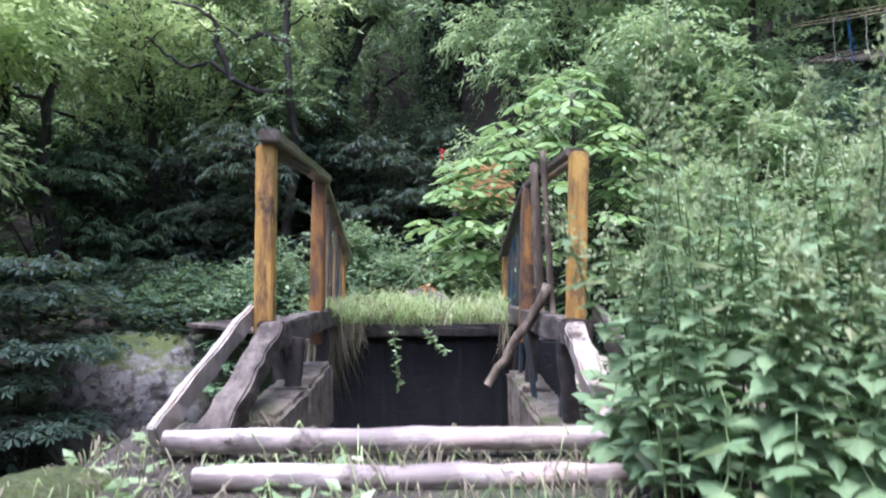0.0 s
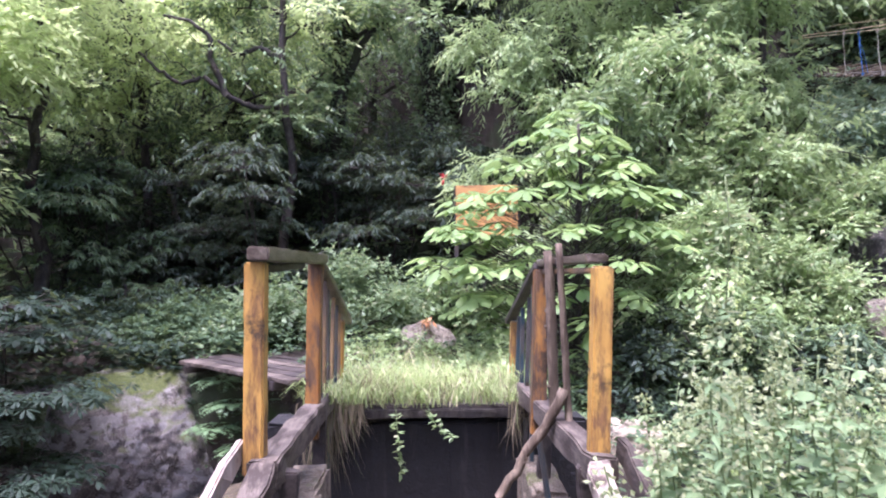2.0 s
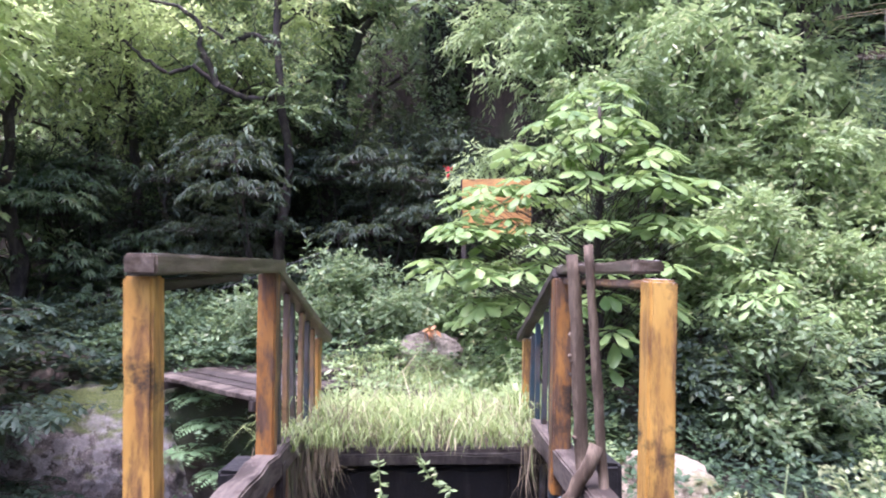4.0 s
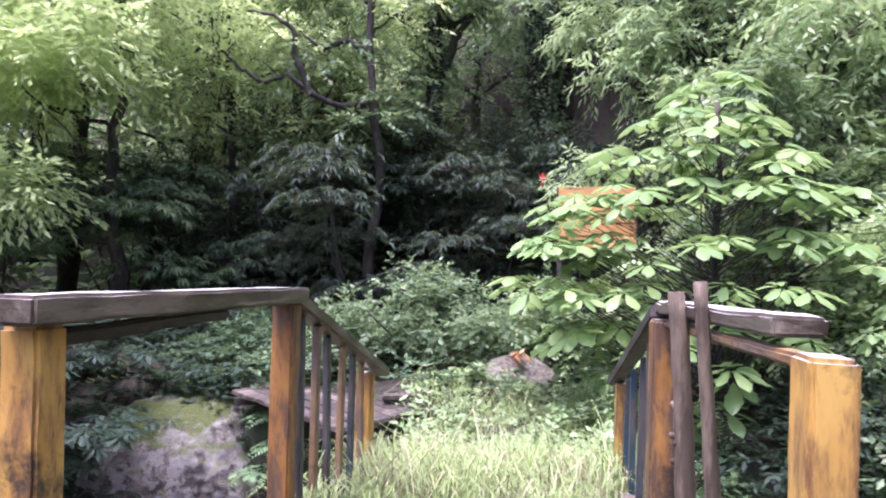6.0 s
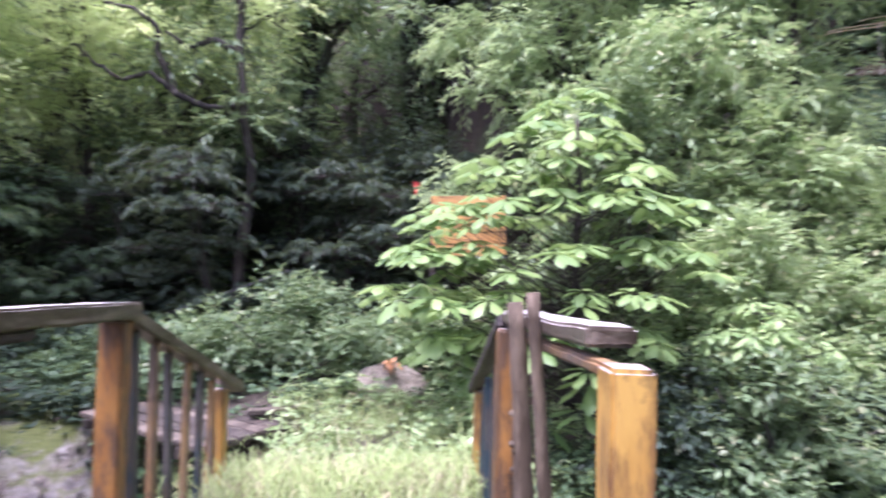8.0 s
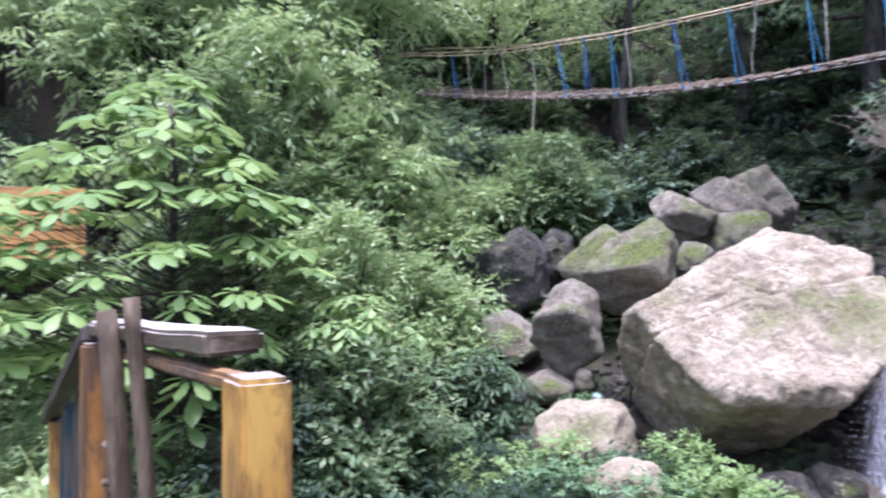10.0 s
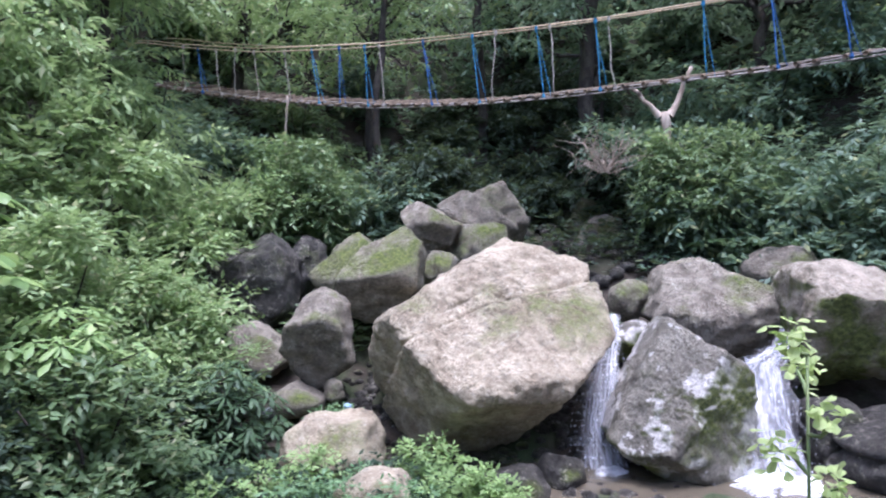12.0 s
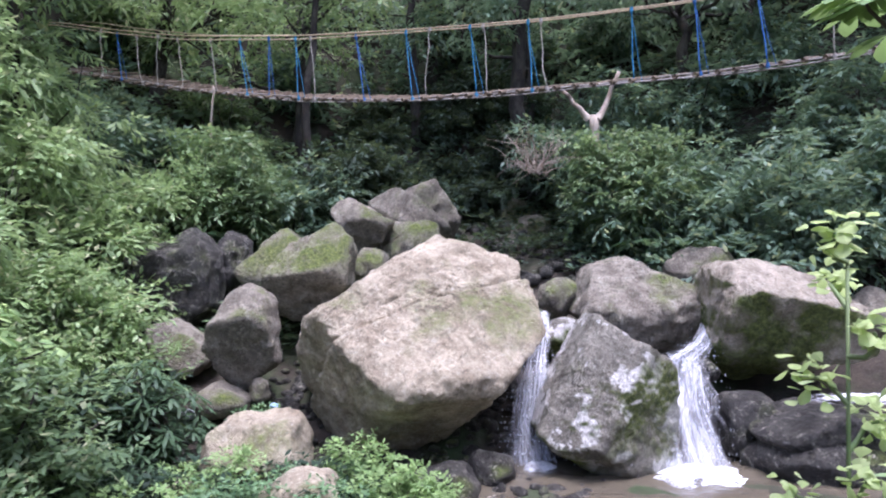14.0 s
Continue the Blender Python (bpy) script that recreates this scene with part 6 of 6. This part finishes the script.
ground_cover("gully_undergrowth", ((-9, 3.0), (-1.6, 9.0)), 14000, 0.12, 0.05, 0.25, LEAF_DEEP, "shaded undergrowth in the gully", 7, True)

# leafy weeds between the stones by the stream
for k, (u, v, s) in enumerate(((5.9, -1.9, 1.0), (5.7, -1.3, 0.9), (6.1, -0.75, 1.1), (6.5, -0.9, 0.9), (5.5, -0.6, 0.9), (7.4, -2.0, 0.9), (5.2, -2.4, 1.0), (5.3, -1.0, 1.0), (5.75, -0.2, 0.8), (5.0, -1.7, 0.9), (9.4, -2.6, 0.8), (9.2, 1.4, 0.7), (10.2, 2.6, 1.0))):
    x, y = bank(u, v)
    s *= 1.35
    shrub(x, y, [(0, 0, 0.18 * s, 0.30 * s, 0.28 * s, 0.20 * s), (0.12, 0.1, 0.10, 0.25 * s, 0.25 * s, 0.12 * s)], 1700, 0.062, 0.03, LEAF_FERN if k % 2 else LEAF_BRIGHT, "small bright weed between the stream stones", 700 + k, name="weed", group="stream weeds", length=0.12, per=6)


# ---- grass ----
def grass(name, region, count, tall, material, label, seed, top=None, hang=False, mound=None):
    rng = np.random.default_rng(seed)
    x0, x1, y0, y1 = region
    x, y = rng.uniform(x0, x1, count), rng.uniform(y0, y1, count)
    z = height(x, y) if top is None else top(x, y)
    P = np.stack([x, y, z - 0.01], 1)
    a = rng.uniform(0, 6.283, count)
    out = np.stack([np.cos(a), np.sin(a), np.zeros(count)], 1)
    tuft = np.sin(x * 6.3 + seed) * np.cos(y * 5.1 - x * 2.2) + 0.6 * np.sin(x * 13.7 - y * 9.1 + seed * 2)
    L = (tall * rng.uniform(0.4, 1.2, count) * np.clip(0.85 + 0.38 * tuft, 0.35, 1.6) * np.where(rng.random(count) > 0.97, 1.7, 1.0))[:, None]
    bendy = rng.uniform(0.3, 1.75, count)[:, None]
    if hang:
        out[:, 1] = -np.abs(out[:, 1])
    side = np.stack([-out[:, 1], out[:, 0], np.zeros(count)], 1) * rng.uniform(0.0016, 0.0045, count)[:, None]
    up = np.array([0, 0, 1.0])
    if hang:
        s = rng.uniform(0.15, 0.6, (count, 1))
        m1, m2 = P + out * L * 0.3 * s + up * L * 0.06, P + out * L * 0.55 * s - up * L * 0.45
        tip = P + out * L * 0.7 * s - up * L + rng.normal(0, 0.04, P.shape)
    else:
        m1 = P + out * L * bendy * 0.18 + up * L * 0.45
        m2 = P + out * L * bendy * 0.5 + up * L * 0.78
        tip = P + out * L * bendy + up * L * (1.0 - 0.45 * bendy)
    v = np.stack([P - side, P + side, m1 - side, m1 + side, m2 - side * 0.8, m2 + side * 0.8, tip], 1).reshape(-1, 3)
    b = np.arange(count)[:, None] * 7
    f = np.concatenate([b + q for q in ([0, 1, 3], [0, 3, 2], [2, 3, 5], [2, 5, 4], [4, 5, 6])], 0)
    tagged(new(name, mesh_from(name, v, f, material)), label, "grass", "", "stuff")


def deck_top(x, y):
    return 0.385 - 0.30 * np.maximum(0.0, (y - 5.6) / 1.1) + 0.04 * np.sin(x * 5) * np.cos(y * 4)


grass("deck_grass", (-0.9, 0.62, 5.06, 6.0), 2600, 0.24, GRASS, "bright grass growing on the bridge deck", 1, deck_top)
grass("deck_grass", (-0.9, 0.62, 5.7, 6.8), 2600, 0.24, GRASS, "long bright grass growing on the bridge steps", 8, deck_top)
grass("deck_grass", (-0.9, 0.62, 5.06, 6.8), 1600, 0.22, GRASS_DRY, "dry grass among the green on the deck", 9, deck_top)
grass("path_grass", (-1.3, 1.3, 6.6, 9.6), 3200, 0.28, GRASS, "long bright grass along the path", 2)
grass("bank_grass", (-1.7, 0.9, 0.6, 2.75), 2600, 0.10, GRASS_DRY, "short trampled grass round the step logs", 3)
grass("bank_grass", (-1.7, 0.9, 0.6, 2.75), 700, 0.11, GRASS, "short green grass round the step logs", 4)
grass("hanging_grass", (-0.98, -0.60, 5.05, 5.15), 420, 0.42, GRASS_DRY, "dry grass hanging from the deck corner", 5, lambda x, y: 0.40 + 0 * x, True)
grass("hanging_grass", (0.42, 0.62, 5.05, 5.15), 80, 0.3, GRASS_DRY, "dry grass hanging from the deck corner", 6, lambda x, y: 0.40 + 0 * x, True)
grass("tussock", (-0.98, -0.78, 4.75, 5.1), 220, 0.17, GRASS, "grass tussock on the side beam", 7, lambda x, y: 0.47 + 0 * x)


# ---- weeds beside the walker ----
def weed(x, y, tall, spread, leaf, width, material, label, seed, heads=False, name="weed", nodes=11, stems=3, group="bank weeds", broad=False):
    rng = np.random.default_rng(seed)
    z = ground_z(x, y) - 0.03
    t = thing(name, (x, y, z), label, "weed", group)
    stalks, P, D, S, hp, hd = [], [], [], [], [], []
    for k in range(stems):
        h = tall * (rng.uniform(0.75, 1.0) if stems > 1 else 0.85)
        end = np.array([rng.normal(0, spread), rng.normal(0, spread), h])
        pts = bent((rng.normal(0, 0.03), rng.normal(0, 0.03), 0), end, 12, 0.012, rng)
        v, f = tube_arrays(pts, np.linspace(0.0045, 0.0018, 12), 6)
        stalks.append(part("stem", mesh_from("stem", v, f, STEM, True), STEM, t))
        for j in range(nodes):
            q = 0.12 + 0.84 * j / nodes
            p = np.array([np.interp(q * 11, range(12), pts[:, c]) for c in range(3)])
            for m in range(3):
                a = j * 2.1 + m * 2.1 + rng.uniform(-0.6, 0.6)
                P.append(p)
                D.append(unit(np.array([np.cos(a), np.sin(a), rng.uniform(-0.35, 0.6)])))
                S.append((1.2 - 0.65 * q) * rng.uniform(0.55, 1.15))
        if heads:
            for j in range(130):
                q = rng.uniform(0.72, 1.0)
                p = np.array([np.interp(q * 11, range(12), pts[:, c]) for c in range(3)])
                hp.append(p + rng.normal(0, 0.09 * (1.05 - q) + 0.008, 3))
                hd.append(unit(rng.normal(0, 1, 3)))
    P, D, S = np.array(P), np.array(D), np.array(S)
    v, f = broad_leaf_arrays(P, D, leaf * S, width * S, rng, 0.3, True) if broad else leaf_arrays(P, D, leaf * S, width * S, rng)
    part("foliage", mesh_from("foliage", v, f, material), material, t)
    if heads:
        for k in range(stems):
            v, f = leaf_arrays(np.array(hp[k * 130:k * 130 + 130]), np.array(hd[k * 130:k * 130 + 130]), 0.02, 0.013, rng)
            part("seed_head", mesh_from("seed_head", v, f, PETAL), PETAL, stalks[k], "pale feathery seed head")["kind"] = "stuff"
    return t


for k, (x, y, h) in enumerate(((0.52, 2.02, 0.95), (0.66, 1.86, 0.98), (0.80, 2.05, 1.10), (0.74, 1.68, 0.90), (0.95, 1.90, 1.10), (1.02, 2.12, 1.15), (1.12, 1.80, 1.02), (1.22, 2.05, 1.12), (1.34, 1.88, 1.10), (1.46, 2.12, 1.15), (1.60, 1.95, 1.08), (1.78, 2.10, 1.10), (0.90, 1.62, 0.80), (1.95, 2.1, 1.05))):
    weed(x, y, h, 0.13, 0.125, 0.075, LEAF_BANK, "tall leafy bank weed with heart-shaped leaves", 800 + k, k % 3 == 0, nodes=13, stems=4, broad=True)
for k, (x, y, h) in enumerate(((0.50, 1.78, 1.62), (0.78, 1.95, 1.40), (1.0, 1.85, 1.42), (1.18, 2.0, 1.35), (0.62, 2.10, 1.10), (1.4, 2.0, 1.38), (1.62, 2.08, 1.30))):
    weed(x, y, h, 0.14, 0.085, 0.03, LEAF_BANK, "tall bank weed with pale feathery seed heads", 880 + k, True, nodes=20, stems=4 if k else 2, broad=True)
for k, (x, y, h) in enumerate(((0.62, 1.60, 0.45), (0.86, 1.50, 0.5), (1.1, 1.55, 0.5), (0.52, 2.3, 0.42), (1.4, 1.65, 0.55), (0.60, 2.62, 0.4))):
    weed(x, y, h, 0.09, 0.16, 0.11, LEAF_BANK, "broad-leaved weed low on the bank", 820 + k, nodes=4, stems=3, broad=True)
for k, (x, y, h) in enumerate(((0.70, 2.72, 0.85), (0.86, 2.9, 0.9), (0.80, 3.08, 0.85), (1.02, 2.74, 0.9), (1.16, 2.95, 0.95), (0.98, 3.1, 0.9), (1.32, 2.8, 0.95), (1.5, 3.0, 0.95), (1.75, 2.85, 0.95))):
    weed(x, y, h, 0.12, 0.125, 0.06, LEAF_BANK, "tall leafy bank weed beside the broken steps", 860 + k, k % 3 == 0, nodes=12, stems=4, broad=True)


def sprig_weed(x, y, tall, seed):
    rng = np.random.default_rng(seed)
    z = ground_z(x, y) - 0.02
    t = thing("weed", (x, y, z), "pale yellow-green weed with clustered small leaves", "weed", "bank weeds")
    pts = bent((0, 0, 0), (0.02, -0.02, tall - z), 16, 0.004, rng)
    v, f = tube_arrays(pts, np.linspace(0.0034, 0.0008, 16), 6)
    part("stem", mesh_from("stem", v, f, STEM, True), STEM, t)
    P, D = [], []
    for j in range(44):
        q = 0.35 + 0.65 * j / 43
        p = np.array([np.interp(q * 15, range(16), pts[:, k]) for k in range(3)])
        a = j * 2.4 + rng.uniform(-0.3, 0.3)
        reach = (0.030 * (1.12 - q) + 0.016) * rng.uniform(0.5, 1.2)
        tip = p + np.array([np.cos(a) * reach, np.sin(a) * reach, 0.012])
        v, f = tube_arrays(bent(p, tip, 4, 0.002, rng), [0.0014, 0.0012, 0.001, 0.0008], 5)
        part("twig", mesh_from("twig", v, f, STEM, True), STEM, t)
        for _ in range(32):
            P.append(tip + rng.normal(0, 0.0045, 3))
            D.append(unit(rng.normal(0, 1, 3) + [np.cos(a) * 0.5, np.sin(a) * 0.5, 0.3]))
    s = rng.uniform(0.7, 1.2, len(P))
    v, f = broad_leaf_arrays(np.array(P), np.array(D), 0.0085 * s, 0.0062 * s, rng)
    part("foliage", mesh_from("foliage", v, f, LEAF_SPRING), LEAF_SPRING, t)


sprig_weed(0.815, 2.492, 1.474, 840)


def leaning_sapling():
    """A sapling off the bank whose leafy bough hangs into the clearing."""
    rng = np.random.default_rng(845)
    x, y = 6.1, 0.7
    z = ground_z(x, y) - 0.1
    t = thing("sapling", (x, y, z), "leaning sapling with large pale leaves over the stream", "tree")
    tip = np.array([5.22 - x, 2.10 - y, 3.05 - z])
    bough = bent((0, 0, 0), tip, 14, 0.03, rng)
    bough[:, 2] += 0.5 * np.sin(np.linspace(0, np.pi, 14))
    v, f = tube_arrays(bough, np.linspace(0.045, 0.008, 14), 7)
    part("trunk", mesh_from("trunk", v, f, BARK, True), BARK, t)
    P, D = [], []
    for k in list(range(7, 14)) + [13, 13, 12]:
        c0 = bough[k] + rng.normal(0, 0.08, 3)
        for j in range(7):
            b = j * 0.9 + rng.uniform(-0.2, 0.2)
            P.append(c0)
            D.append(unit(np.array([np.cos(b), np.sin(b), 0.05])))
    s = rng.uniform(0.7, 1.1, len(P))
    v, f = broad_leaf_arrays(np.array(P), np.array(D), 0.26 * s, 0.12 * s, rng, 0.4)
    part("crown", mesh_from("crown", v, f, LEAF_CHESTNUT, True), LEAF_CHESTNUT, t)


leaning_sapling()

for k, (x, y, h) in enumerate(((-0.2, 9.0, 0.65), (0.35, 8.3, 0.7), (0.7, 7.6, 0.75), (0.55, 8.0, 0.75), (0.85, 7.9, 0.7), (-0.6, 8.3, 0.5), (0.1, 7.3, 0.42), (0.75, 6.9, 0.4), (-1.1, 7.6, 0.45))):
    weed(x, y, h, 0.12, 0.10, 0.035, LEAF_WEED, "leafy weed in the path grass", 850 + k, stems=6, group="path weeds")


def vine(points, seed, label):
    rng = np.random.default_rng(seed)
    pts = np.array(points, float)
    t = thing("vine", tuple(pts[0]), label, "vine")
    tt = np.linspace(0, len(pts) - 1, 20)
    lp = np.stack([np.interp(tt, range(len(pts)), pts[:, c]) for c in range(3)], 1) - pts[0]
    v, f = tube_arrays(lp, np.full(20, 0.003), 5)
    part("stem", mesh_from("stem", v, f, STEM, True), STEM, t)
    P = np.repeat(lp[3:], 2, 0)
    D = unit(rng.normal(0, 1, P.shape) * [1, 0.6, 0.4])
    v, f = leaf_arrays(P, D, 0.055, 0.03, rng)
    part("foliage", mesh_from("foliage", v, f, LEAF_WEED), LEAF_WEED, t)


vine([(-0.38, 5.02, 0.40), (-0.36, 4.96, 0.2), (-0.34, 4.95, -0.05)], 1, "thin leafy vine dangling from the deck edge")
vine([(-0.16, 5.02, 0.40), (-0.10, 4.95, 0.28), (0.02, 4.93, 0.20)], 2, "thin leafy vine dangling from the deck edge")


def fern(x, y, z, n, length, label, seed):
    rng = np.random.default_rng(seed)
    t = thing("fern", (x, y, z), label, "fern", "ferns")
    P, D, L = [], [], []
    for k in range(n):
        a = k * 6.283 / n + rng.uniform(-0.3, 0.3)
        for j in range(14):
            q = (j + 1) / 14
            c = np.array([np.cos(a), np.sin(a), 0]) * q * length + np.array([0, 0, length * (0.55 * q - 0.75 * q * q)])
            side = np.array([-np.sin(a), np.cos(a), -0.1])
            for s in (1, -1):
                P.append(c)
                D.append(unit(side * s + np.array([np.cos(a), np.sin(a), -0.2]) * 0.4))
                L.append(length * 0.28 * np.sin(np.pi * (0.12 + 0.86 * q)))
    L = np.array(L)
    v, f = leaf_arrays(np.array(P), np.array(D), L, L * 0.28, rng)
    part("foliage", mesh_from("foliage", v, f, LEAF_FERN), LEAF_FERN, t)


for k, (x, y, z, s) in enumerate(((-2.95, 9.55, -0.25, 0.45), (-2.75, 9.45, -0.55, 0.5), (-3.0, 9.35, -0.85, 0.45), (-2.6, 9.3, -1.1, 0.45))):
    fern(x, y, z, 9, s, "fern growing out of the mossy rock", 880 + k)
for k, (u, v) in enumerate(((10.4, 3.4), (10.2, 4.1), (11.4, -4.0), (10.9, -3.6), (10.6, 5.2))):
    x, y = bank(u, v)
    fern(x, y, ground_z(x, y) + 0.75, 9, 0.75, "large pale fern standing out on the bank", 890 + k)


def petals(at, size, n, material, name, label, category, seed):
    rng = np.random.default_rng(seed)
    P = rng.normal(0, size * 0.25, (n, 3))
    v, f = leaf_arrays(P, unit(rng.normal(0, 1, (n, 3)) + [0, -0.4, 0.3]), size, size * 0.5, rng)
    ob = new(name, mesh_from(name, v, f, material))
    ob.location = at
    tagged(ob, label, category)


petals((-0.12, 9.82, 0.50), 0.12, 14, ORANGE_LEAF, "dead_leaves", "orange dead leaves lying on the path-side rock", "leaves", 1)
petals((0.16, 11.15, 2.68), 0.10, 9, RED, "red_flower", "red flower above the board sign", "flower", 2)
petals((12.3, 7.5, 1.75), 0.07, 6, RED, "red_flower", "small red flower between the upstream stones", "flower", 3)
log("cable", (-3.75, 12.5, 0.9), (-1.9, 12.9, 1.58), 0.008, STEEL, "thin dark cable strung over the undergrowth", "cable", 9, 0, 1.0, 0.0)
